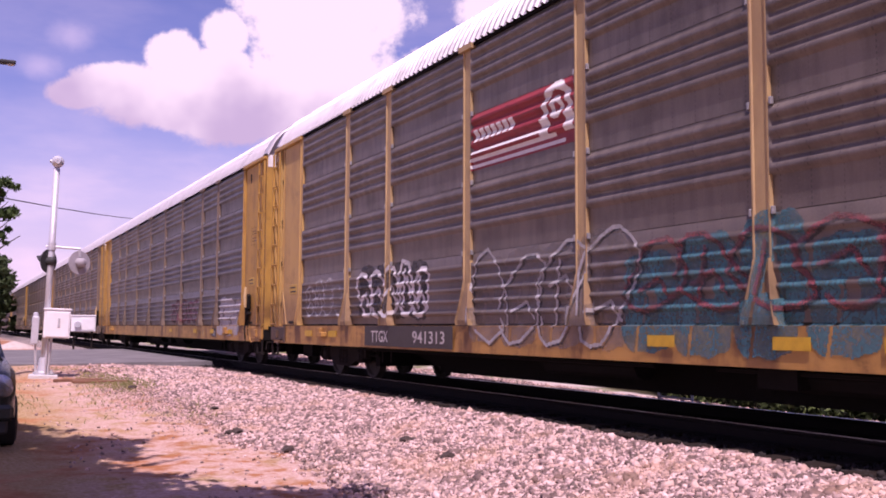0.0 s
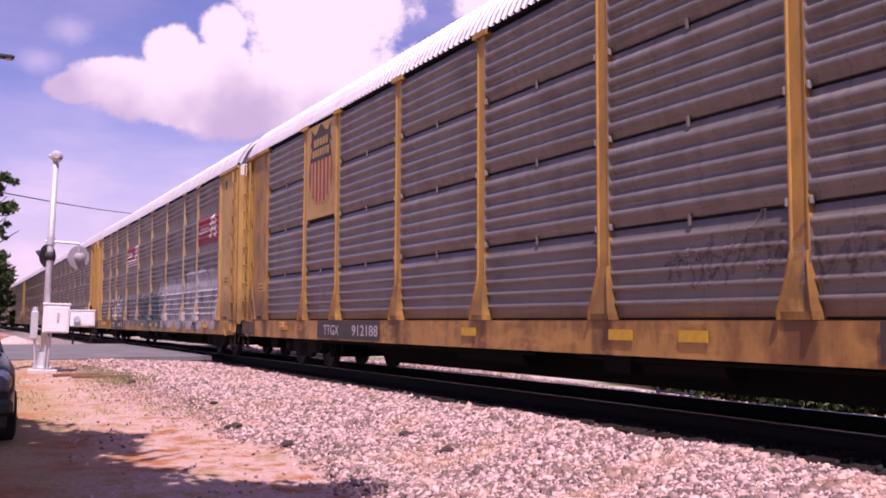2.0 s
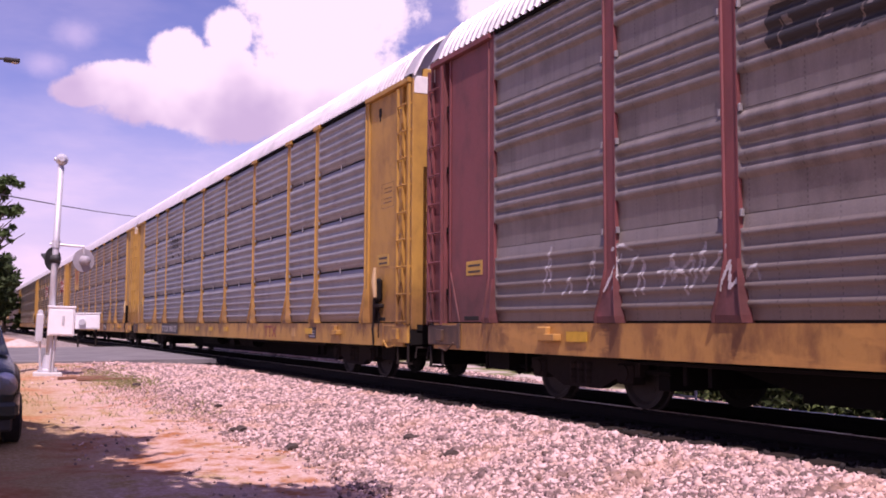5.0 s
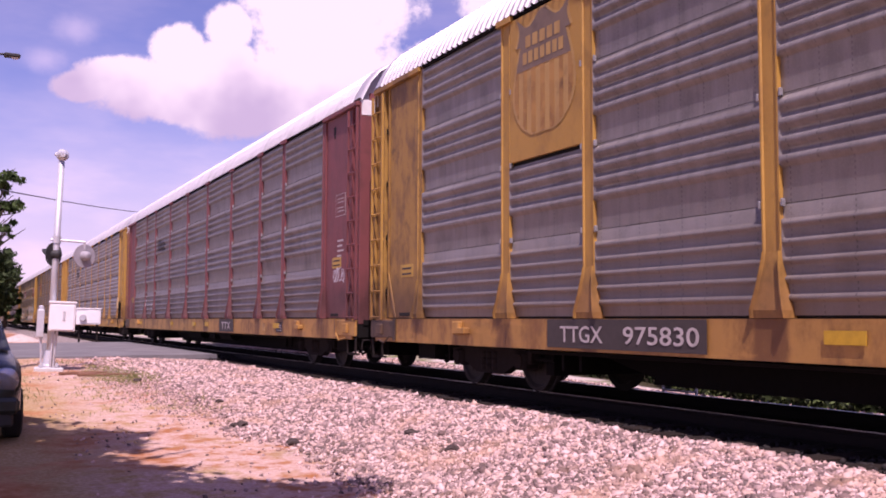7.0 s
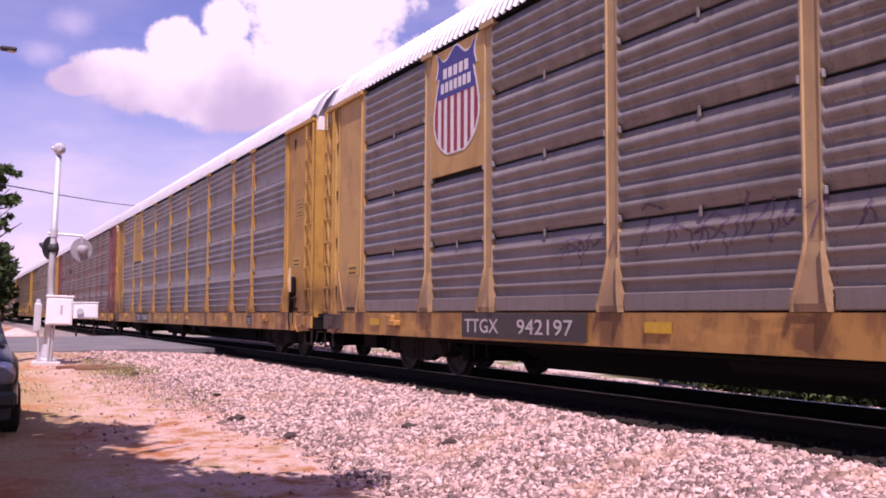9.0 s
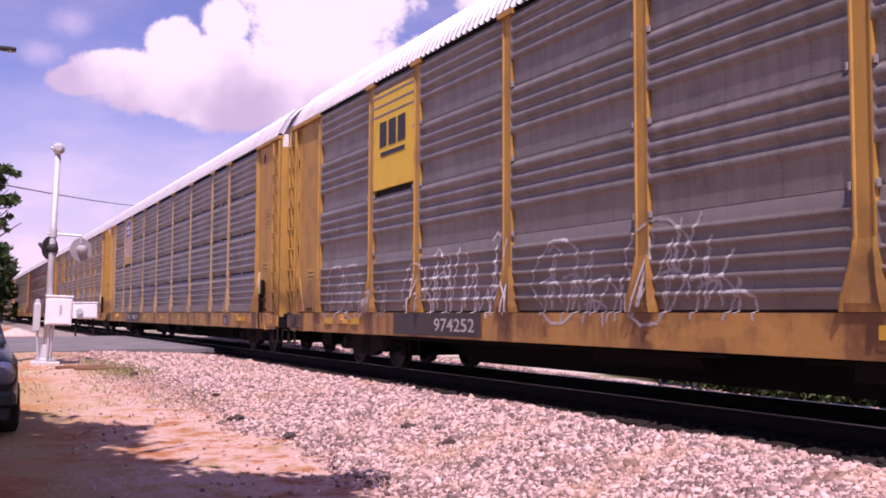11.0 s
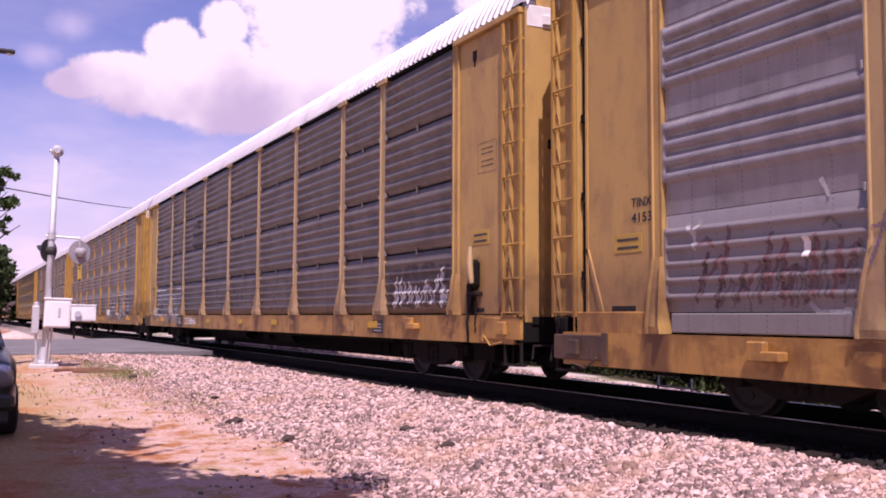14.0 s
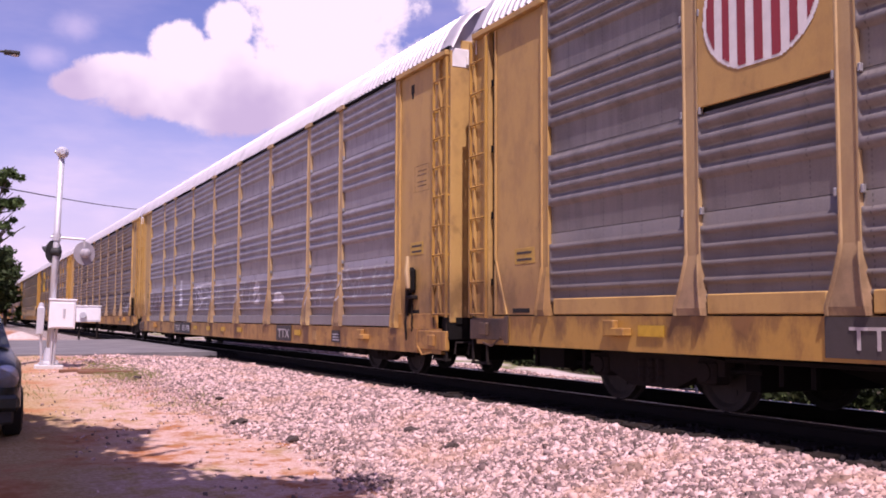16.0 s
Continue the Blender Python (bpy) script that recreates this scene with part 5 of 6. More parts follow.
def car_maroon():
    car = rail_car("brown car carrier with maroon posts and end doors", "lapped", GALV_WARM, MAROON, YELLOW_DIRTY, print_mat=STENCIL_WHITE, brake=False)
    drape(car, "stencil_patch", "lapped", BLACK, POSTS[2] + 0.5, POSTS[2] + 1.9, 3.5, 4.0, blobs(POSTS[2] + 0.5, POSTS[2] + 1.9, 3.5, 4.0, 3, 2))
    lines = scrawl(1.2, 5.0, SILL1 + 0.3, SILL1 + 0.9, 8, 25)
    drape(car, "graffiti", "lapped", CHALK, 1.0, 5.3, SILL1 + 0.2, SILL1 + 1.1, strokes(lines, 0.02))
    drape(car, "graffiti", "lapped", SPRAY_WHITE, 24.8, 25.6, 1.7, 2.2, strokes(loops(24.88, 25.5, 1.76, 2.06, 4, 14), 0.012), flat=-1.441, step=0.01)
    for k, w in enumerate((0.34, 0.28, 0.36, 0.22)):
        drape(car, "bar", "lapped", STENCIL_WHITE, 25.1, 25.1 + w, 2.55 - 0.1 * k, 2.585 - 0.1 * k, rect(0, 99, 0, 9), flat=-1.441, step=0.1)
    stencil(car, 15.6, 17.2, [("TTX", 15.9, 16.9)])
    return car


def car_faded_shield():
    car = rail_car("dark car carrier with golden posts and a faded shield board", "lapped", GALV_BROWN, YELLOW, YELLOW_DIRTY, end_mats=(END_DIRTY, YELLOW), boards={(1, 2), (1, 3)})
    shield(car, POSTS[1], POSTS[2], 5.08, True)
    stencil(car, 3.96, 6.91, [("TTGX", 4.26, 5.15), ("975830", 5.53, 6.79)])
    return car


def car_bright_shield():
    car = rail_car("brown car carrier with faded yellow posts and bright shield board", "slotted", GALV_BROWN, RIB_TAN, YELLOW_DIRTY, end_mats=(YELLOW_PALE, YELLOW), boards={(1, 2), (1, 3)}, plate=GALV_BROWN)
    shield(car, POSTS[1], POSTS[2], 5.08)
    stencil(car, 4.11, 7.3, [("TTGX", 4.2, 5.19), ("942197", 5.68, 7.0)])
    lines = scrawl(6.5, 11.5, SILL1 + 0.6, SILL1 + 1.15, 10, 31)
    drape(car, "graffiti", "slotted", PURPLE, 6.3, 11.8, SILL1 + 0.4, SILL1 + 1.5, strokes(lines, 0.016))
    return car


def car_yellow_board():
    car = rail_car("brown car carrier with a yellow board and pale graffiti", "lapped", GALV_WARM, YELLOW, YELLOW_DIRTY, boards={(1, 2)}, brake=False)
    a, b = POSTS[1] + 0.12, POSTS[2] - 0.12
    part("sign_board", Build().box(-1.475, -1.43, s_to_y(b), s_to_y(a), 3.2, 4.95, 0.01).mesh("sign_board", painted("bright yellow paint", (0.75, 0.50, 0.03), (0.6, 0.36, 0.04), 0.2)), car)
    for k in range(3):
        drape(car, "bar", "lapped", BLACK, a + 0.3 + 0.4 * k, a + 0.62 + 0.4 * k, 3.95, 4.4, rect(0, 99, 0, 9), flat=-1.478, step=0.1)
    drape(car, "bar", "lapped", BLACK, a + 0.35, a + 1.4, 3.78, 3.86, rect(0, 99, 0, 9), flat=-1.478, step=0.1)
    for s0, s1, n, seed, mat, w in ((0.4, 3.6, 3, 41, CHALK, 0.02), (4.3, 8.0, 4, 43, SPRAY_WHITE, 0.018), (8.5, 12.3, 4, 44, CHALK, 0.018), (16.6, 19.2, 4, 45, SPRAY_WHITE, 0.022), (19.6, 22.6, 4, 46, SPRAY_WHITE, 0.024)):
        lines = loops(s0, s1, 0.85, SILL1 + 1.15, n, seed)[::2] + scrawl(s0, s1, 0.9, SILL1 + 1.0, n * 2, seed)
        drape(car, "graffiti", "lapped", mat, s0 - 0.4, s1 + 0.4, 0.68, SILL1 + 1.4, strokes(lines, w))
    drape(car, "graffiti", "lapped", FAINT, 16.4, 22.8, 0.68, SILL1 + 1.2, blobs(16.6, 22.6, 0.72, SILL1 + 0.95, 7, 47, cut=0.4), lift=0.003, step=0.022)
    drape(car, "graffiti", "lapped", FAINT_DARK, 16.4, 22.8, 0.68, SILL1 + 1.2, strokes(scrawl(16.7, 22.4, 0.8, SILL1 + 0.9, 13, 48), 0.05), lift=0.0045, step=0.024)
    stencil(car, 4.0, 7.1, [("974252", 5.58, 6.9)])
    return car


def car_two_line_mark():
    car = rail_car("brown car carrier with faded black mark and silver graffiti", "slotted", GALV_TAN, RIB_TAN, YELLOW_DIRTY, end_mats=(YELLOW_PALE, YELLOW_PALE))
    a = 6.07
    for z, n, w in ((3.42, 7, 0.19), (3.12, 8, 0.19)):
        for k in range(n):
            drape(car, "bar", "slotted", BLACK, a + k * w, a + k * w + w * 0.72, z, z + 0.17, rect(0, 99, 0, 9), step=0.03)
    drape(car, "emblem", "slotted", BLACK, a + 0.1, a + 1.4, 3.7, 4.15, blobs(a + 0.1, a + 1.1, 3.7, 4.1, 2, 5, cut=0.3))
    rows = lambda s, z: np.mod(z, 0.062) > 0.026
    drape(car, "graffiti", "slotted", CHALK, 0.0, 4.7, 0.68, SILL1 + 1.2, both(blobs(0.15, 4.5, 0.72, SILL1 + 1.05, 5, 51), rows), "worn grey and white spray painted letters", step=0.024)
    lines = scrawl(0.3, 4.5, 0.8, SILL1 + 0.9, 9, 52)
    drape(car, "graffiti", "slotted", FAINT_DARK, 0.0, 4.8, 0.7, SILL1 + 1.2, strokes(lines, 0.035), lift=0.008)
    lines = scrawl(9.0, 12.2, SILL1 + 0.15, SILL1 + 1.1, 7, 53) + loops(13.0, 16.0, SILL1 + 0.1, SILL1 + 0.9, 3, 54)[::2]
    drape(car, "graffiti", "slotted", FAINT, 8.8, 16.4, SILL1, SILL1 + 1.3, strokes(lines, 0.022))
    lines = scrawl(21.9, 24.0, SILL1 + 0.12, SILL1 + 0.75, 7, 55)
    drape(car, "graffiti", "slotted", FAINT_DARK, 21.7, 24.35, SILL1 + 0.05, SILL1 + 0.95, blobs(21.8, 24.2, SILL1 + 0.08, SILL1 + 0.9, 4, 56))
    drape(car, "graffiti", "slotted", SPRAY_WHITE, 21.6, 24.4, SILL1 + 0.05, SILL1 + 1.25, strokes(lines, 0.022), lift=0.008)
    lettering(car, "NS 25422", -0.93, SILL1 + 0.93, 0.10, BLACK, x=-1.446, span=0.58)
    stencil(car, 4.1, 5.0, [("TTGX", 4.19, 4.81)], size=0.2)
    lettering(car, "255866", 5.33, SILL0 + 0.11, 0.2, WHITE, x=-1.504, span=1.53)
    return car


def car_white_mark():
    car = rail_car("grey car carrier with pale yellow posts and white graffiti", "lapped", galvanised("violet grey galvanised sheet", (0.30, 0.275, 0.285), (0.185, 0.162, 0.167), 0.6), RIB_TAN, YELLOW_DIRTY, end_mats=(YELLOW_PALE, YELLOW_PALE), plate=GALV_GREY, drop=0.2)
    s = 5.65
    drape(car, "graffiti", "lapped", SPRAY_WHITE, s, s + 0.6, 1.32, 2.22, lambda u, z: np.abs(u - s - 0.3) < 0.13 + 0.18 * (2.22 - z), "white tapering paint mark")
    drape(car, "graffiti", "lapped", FAINT_RED, 0.3, 2.8, SILL1 + 0.02, SILL1 + 1.2, strokes(scrawl(0.5, 2.5, SILL1 + 0.05, SILL1 + 0.85, 7, 61), 0.024))
    drape(car, "graffiti", "lapped", FAINT_DARK, 0.3, 2.8, SILL1 + 0.02, SILL1 + 1.25, strokes(scrawl(0.5, 2.6, SILL1 + 0.05, SILL1 + 0.95, 8, 62), 0.013), lift=0.007)
    drape(car, "graffiti", "lapped", CHALK, 0.3, 2.8, SILL1 + 0.02, SILL1 + 1.4, strokes([[(0.45, 1.95), (0.54, 1.84), (0.66, 1.97)], [(0.55, 1.84), (0.56, 1.7)], [(2.05, 1.12), (2.16, 1.04), (2.5, 1.06)], [(2.2, 2.2), (2.27, 2.08)]], 0.025), lift=0.008)
    drape(car, "label_plate", "lapped", WHITE, 1.99, 2.07, 1.54, 1.72, rect(0, 9, 0, 9), lift=0.01)
    for line, up in (("TINX", 2.22), ("4153", 2.05)):
        lettering(car, line, -0.48, up, 0.10, BLACK, x=-1.446, span=0.36)
    drape(car, "graffiti", "lapped", PURPLE, 0.3, 5.2, SILL1 + 0.2, SILL1 + 1.0, strokes(scrawl(2.6, 5.0, SILL1 + 0.3, SILL1 + 0.9, 5, 67), 0.018), lift=0.006)
    lines = [[(8.25, 1.95), (10.3, 2.0), (10.35, 1.25)], [(8.25, 1.95), (8.45, 1.2), (8.7, 1.25), (8.75, 1.75), (8.35, 1.9)], [(8.75, 1.75), (9.1, 1.45), (9.0, 1.9), (9.3, 1.5), (8.85, 1.3)], [(9.3, 1.55), (9.95, 1.6), (9.9, 1.8), (9.4, 1.85)], [(10.0, 1.62), (10.3, 1.6)], [(9.8, 1.25), (9.85, 1.45)]]
    drape(car, "graffiti", "lapped", SPRAY_WHITE, 8.0, 10.6, SILL1 + 0.05, SILL1 + 1.2, strokes(lines, 0.035))
    for s0, s1, seed in ((10.7, 12.0, 63), (18.6, 20.6, 64), (20.8, 24.1, 65), (13.0, 14.8, 66)):
        lines = scrawl(s0, s1, SILL1 + 0.25, SILL1 + 1.05, 5, seed) + loops(s0, s1, SILL1 + 0.3, SILL1 + 0.95, 3, seed)[::3]
        drape(car, "graffiti", "lapped", CHALK, s0 - 0.3, s1 + 0.3, SILL1 + 0.1, SILL1 + 1.3, strokes(lines, 0.024))
    for c in (15.4, 17.3):
        drape(car, "graffiti", "lapped", SPRAY_WHITE, c - 0.6, c + 0.6, SILL1 + 0.3, SILL1 + 1.1, lambda u, z, c=c: (((u - c) / 0.30) ** 2 + ((z - SILL1 - 0.52) / 0.36) ** 2 < 1) & (np.abs(z - SILL1 - 0.5 - 0.5 * (u - c)) > 0.05) if c < 16 else ((u - c) / 0.42) ** 2 + ((z - SILL1 - 0.38) / 0.20) ** 2 < 1)
    stencil(car, 5.28, 7.82, [("TTGX", 5.42, 6.27), ("851798", 6.65, 7.79)], drop=0.2)
    stencil(car, 17.4, 18.55, [("TTX", 17.54, 18.42)], drop=0.2)
    return car


def car_last_shield():
    car = rail_car("brown car carrier with faded yellow posts and striped shield board", "lapped", GALV_WARM, RIB_TAN, YELLOW, end_mats=(YELLOW_PALE, YELLOW_PALE), boards={(1, 2), (1, 3)}, plate=YELLOW_PALE)
    shield(car, POSTS[1], POSTS[2], 5.05)
    stencil(car, 4.56, 7.6, [("TTGX", 4.82, 5.7)])
    return car


def car_before():
    car = rail_car("brown car carrier with golden posts and small pink graffiti", "lapped", GALV_DARK, DULL, YELLOW_DIRTY, end_mats=(YELLOW, YELLOW))
    drape(car, "graffiti", "lapped", SILVER, 21.6, 24.3, 0.7, SILL1 + 0.9, blobs(21.8, 24.2, 0.72, SILL1 + 0.8, 3, 71))
    lines = loops(15.0, 19.0, SILL1 + 0.1, SILL1 + 0.9, 5, 72)
    drape(car, "graffiti", "lapped", PINKRED, 14.8, 19.4, SILL1, SILL1 + 1.2, strokes(lines, 0.05))
    return car


makers = {-1: car_before, 0: car_red_boards, 1: car_shield_grey, 2: car_brackets, 3: car_maroon, 4: car_faded_shield, 5: car_bright_shield,
          6: car_yellow_board, 7: car_two_line_mark, 8: car_white_mark, 9: car_last_shield}
for i in range(-6, 11):
    if i in makers:
        cars[i] = makers[i]()
    else:
        # dull brown in place of yellow puts the far cars' shade into the paint
        cars[i] = rail_car("weathered car carrier with posts and end doors browned to stand for shade", "slotted" if i % 2 else "lapped", (GALV_WARM, GALV_DARK, GALV_BROWN)[i % 3], DULL, DULL, end_mats=(DULL, DULL), near=False)


# ---- beside the track ----
def crossing_signal():
    x0, y0 = 1.81, 23.28
    g0 = ground_z(x0, y0)
    ob = tagged(new("crossing_signal"), "silver level crossing mast with bell and two flashers", "railroad signal")
    ob.matrix_basis = pose(x0, y0, g0, 0, 1.6, -4.4)
    part("base", Build().box(-0.3, 0.3, -0.3, 0.3, -0.1, 0.06, 0.02).mesh("base", CONCRETE), ob)
    foot = Build().lathe([(0.06, 0.01), (0.06, 0.22), (0.10, 0.22), (0.14, 0.14), (0.42, 0.10), (0.44, 0.01)], "z", (0, 0, 0), 16)
    for k in range(4):
        foot.box(-0.18 + 0.3 * (k % 2), -0.12 + 0.3 * (k % 2), -0.18 + 0.3 * (k // 2), -0.12 + 0.3 * (k // 2), 0.08, 0.16)
    part("foot", foot.mesh("foot", ALU), ob, label="cast aluminium foot")
    part("mast", Build().lathe([(0.4, 0.01), (0.4, 0.072), (4.62, 0.068), (4.62, 0.01)], "z", (0, 0, 0), 16).mesh("mast", ALU, True), ob)
    bell = Build().lathe([(-0.10, 0.01), (-0.10, 0.06), (-0.05, 0.09), (0.0, 0.13), (0.03, 0.135), (0.05, 0.12), (0.06, 0.01)], "y", (0.01, -0.06, 4.78), 20)
    bell.box(-0.06, 0.06, -0.02, 0.12, 4.60, 4.86, 0.02).tube([(-0.14, 0.02, 4.8), (-0.05, 0.0, 4.75)], 0.04, 8)
    part("bell", bell.mesh("bell", ALU), ob, label="round grey crossing bell")
    arm = Build().tube([(-0.12, 0, 2.88), (0.60, -0.04, 2.86)], 0.028, 8).lathe([(2.80, 0.09), (2.96, 0.09)], "z", (0, 0, 0), 12)
    arm.tube([(-0.02, 0.02, 2.88), (-0.02, 0.05, 2.62)], 0.025, 8).tube([(0.58, -0.04, 2.86), (0.60, -0.02, 2.68)], 0.025, 8)
    part("cross_arm", arm.mesh("cross_arm", ALU), ob)
    for x, yaw, mat in ((-0.04, 50, SIGNAL_BLACK), (0.60, 28, FLASHER_GREY)):
        lamp = Build().lathe([(0.0, 0.01), (0.0, 0.26), (0.012, 0.265), (0.02, 0.26), (0.02, 0.12), (0.05, 0.11)], "y", (0, 0, 0), 24)
        light = part("flasher", lamp.mesh("flasher", mat), ob, at=pose(x, 0.02 if x < 0.2 else -0.02, 2.55, 0, 0, yaw), label="round signal backboard with hood")
        part("housing", Build().lathe([(-0.17, 0.01), (-0.17, 0.06), (-0.12, 0.10), (0.0, 0.11)], "y", (0, 0, 0), 18).mesh("housing", mat, True), light)
        hood = Build()
        n = 14
        vs = []
        for k in range(n + 1):
            a = math.pi * (-0.12 + 1.24 * k / n)
            for y, r in ((0.02, 0.135), (0.30, 0.125)):
                vs.append((r * math.cos(a), y * (0.55 + 0.45 * math.sin(a)) if y > 0.1 else y, r * math.sin(a)))
        hood.add(vs, [(2 * k, 2 * k + 1, 2 * k + 3, 2 * k + 2) for k in range(n)])
        part("hood", mesh_of("hood", hood.v, hood.f, mat, True), light)
        part("lens", Build().lathe([(0.052, 0.11), (0.07, 0.06), (0.075, 0.005)], "y", (0, 0, 0), 18).mesh("lens", LENS, True), light)
    box = part("relay_box", Build().box(-0.06, 0.48, -0.42, 0.02, 0.86, 1.48, 0.012).box(-0.08, 0.50, -0.44, 0.04, 1.47, 1.51, 0.008).mesh("relay_box", CABINET), ob, label="white relay box on the mast")
    part("door", Build().box(-0.02, 0.45, -0.437, -0.42, 0.89, 1.43, 0.006).mesh("door", CABINET), box)
    part("handle", Build().box(0.22, 0.27, -0.455, -0.437, 1.10, 1.30, 0.008).mesh("handle", ALU), box)
    meter = Build().box(-0.30, -0.15, -0.25, -0.08, 0.72, 1.32, 0.015).lathe([(1.32, 0.06), (1.40, 0.05), (1.42, 0.0)], "z", (-0.225, -0.16, 0), 12)
    part("meter_box", meter.mesh("meter_box", ALU), ob)
    for x, y in ((-0.22, -0.15), (0.04, -0.25), (0.12, -0.22)):
        part("conduit", Build().tube([(x, y, 0.9), (x * 0.8, y, 0.4), (x * 0.7, y * 0.9, -0.05)], 0.024, 8).mesh("conduit", ALU), ob)


def relay_cabinet():
    x0, y0 = 5.55, 49.6
    ob = tagged(new("relay_cabinet"), "small white signal cabinet on two steel legs", "cabinet")
    ob.matrix_basis = pose(x0, y0, ground_z(x0, y0), 0, 0, -5)
    part("body", Build().box(-0.55, 0.55, -0.3, 0.3, 0.92, 1.66, 0.015).box(-0.58, 0.58, -0.33, 0.33, 1.64, 1.70, 0.01).mesh("body", CABINET), ob)
    part("door", Build().box(-0.1, 0.5, -0.318, -0.3, 0.98, 1.58, 0.008).mesh("door", CABINET), ob)
    part("meter", Build().lathe([(-0.44, 0.01), (-0.44, 0.15), (-0.30, 0.16)], "y", (-0.25, 0, 1.25), 16).mesh("meter", ALU), ob)
    for x in (-0.4, 0.4):
        part("leg", Build().tube([(x, 0, -0.15), (x, 0, 0.95)], 0.045, 8).mesh("leg", TRUCK), ob)


CAR_PAINT = plain("dark green car paint", (0.028, 0.034, 0.032), 0.22, 0.4, vary=0.1)
TYRE = plain("tyre rubber", (0.02, 0.02, 0.02), 0.85)
CHROME = plain("bright trim", (0.6, 0.6, 0.62), 0.2, 0.9, vary=0.1)


def glass_material(name, tint, rough):
    m = bpy.data.materials.new(name)
    m.use_nodes = True
    b = m.node_tree.nodes["Principled BSDF"]
    b.inputs["Base Color"].default_value = (*tint, 1)
    b.inputs["Roughness"].default_value = rough
    b.inputs["Transmission Weight"].default_value = 0.85
    b.inputs["IOR"].default_value = 1.45
    return m


GLASS = glass_material("car glass", (0.5, 0.55, 0.55), 0.02)
LAMP_GLASS = glass_material("headlamp glass", (0.95, 0.95, 0.95), 0.08)


def parked_car():
    """A dark car, nose towards -y; local origin on the ground under the middle of its nose."""
    ob = tagged(new("parked_car"), "dark green parked car on the dirt", "car")
    ob.matrix_basis = pose(-0.14, 13.05, -0.52)
    secs = [(0.0, 0.66, 0.34, 0.66), (0.10, 0.80, 0.26, 0.86), (0.35, 0.88, 0.22, 0.98), (1.1, 0.91, 0.22, 1.08), (1.5, 0.91, 0.22, 1.12), (2.9, 0.91, 0.22, 1.12), (4.0, 0.90, 0.24, 1.10), (4.35, 0.85, 0.3, 1.05), (4.45, 0.76, 0.38, 0.9)]
    vs, n = [], 12
    for y, hw, z0, z1 in secs:
        for k in range(n):
            a = 2 * math.pi * (k + 0.5) / n
            c, s = math.cos(a), math.sin(a)
            vs.append((hw * math.copysign(abs(c) ** 0.35, c), y, (z0 + z1) / 2 + (z1 - z0) / 2 * math.copysign(abs(s) ** 0.45, s)))
    fs = [(j * n + k, j * n + (k + 1) % n, (j + 1) * n + (k + 1) % n, (j + 1) * n + k) for j in range(len(secs) - 1) for k in range(n)]
    fs += [tuple(range(n)), tuple(reversed(range((len(secs) - 1) * n, len(secs) * n)))]
    part("body", Build().add(vs, fs).mesh("body", CAR_PAINT, True), ob)
    roofv = []
    for y, hw, z in ((1.35, 0.78, 1.08), (2.05, 0.66, 1.52), (3.3, 0.66, 1.54), (4.0, 0.76, 1.10)):
        roofv += [(-hw, y, z), (-hw * 0.8, y, z + 0.03), (hw * 0.8, y, z + 0.03), (hw, y, z)]
    part("cabin", Build().add(roofv, [(i * 4 + k, i * 4 + k + 1, i * 4 + k + 5, i * 4 + k + 4) for i in (0, 1, 2) for k in range(3)] + [(0, 4, 8, 12), (3, 15, 11, 7)]).mesh("cabin", GLASS), ob)
    part("roof_panel", Build().box(-0.64, 0.64, 2.02, 3.34, 1.535, 1.575, 0.015).mesh("roof_panel", CAR_PAINT), ob)
    for s in (-1, 1):
        hl = part("headlight", Build().lathe([(-0.10, 0.005), (-0.09, 0.10), (-0.02, 0.15), (0.06, 0.155)], "y", (s * 0.68, 0.10, 0.76), 16).mesh("headlight", LAMP_GLASS, True), ob, label="round clear headlight")
        part("reflector", Build().lathe([(-0.03, 0.02), (0.0, 0.10), (0.05, 0.11)], "y", (s * 0.68, 0.12, 0.76), 12).mesh("reflector", CHROME, True), hl)
        for y in (0.82, 3.55):
            w = part("wheel", Build().lathe([(-0.11, 0.20), (-0.115, 0.27), (-0.09, 0.325), (0.09, 0.325), (0.115, 0.27), (0.11, 0.20)], "x", (s * 0.80, y, 0.32), 22).mesh("wheel", TYRE), ob, label="black rubber tyre")
            part("rim", Build().lathe([(s * 0.06, 0.01), (s * 0.09, 0.06), (s * 0.07, 0.12), (s * 0.10, 0.20)], "x", (s * 0.80, y, 0.32), 18).mesh("rim", ALU), w)
    part("bumper", Build().box(-0.84, 0.84, -0.06, 0.12, 0.36, 0.56, 0.045).mesh("bumper", CAR_PAINT), ob, label="dark bumper bar")
    part("grille", Build().box(-0.42, 0.42, -0.03, 0.04, 0.62, 0.80, 0.02).mesh("grille", SIGNAL_BLACK), ob)
    part("skirt", Build().box(-0.78, 0.78, 0.02, 0.35, 0.20, 0.38, 0.03).mesh("skirt", SIGNAL_BLACK), ob)


# ---- plants ----


def leaf_material(name, a, b):
    def f(g):
        r = g.node("ShaderNodeNewGeometry").outputs["Random Per Island"]
        n = g.noise(world_pos(g), 1.2, 3, 0.6)
        c = g.mix(r, a, b)
        c = g.mix(g.math("MULTIPLY", n, 0.4), c, [x * 0.5 for x in a])
        return c, 0.6, 0.0, None, 0
    return material(name, f, 0.12)


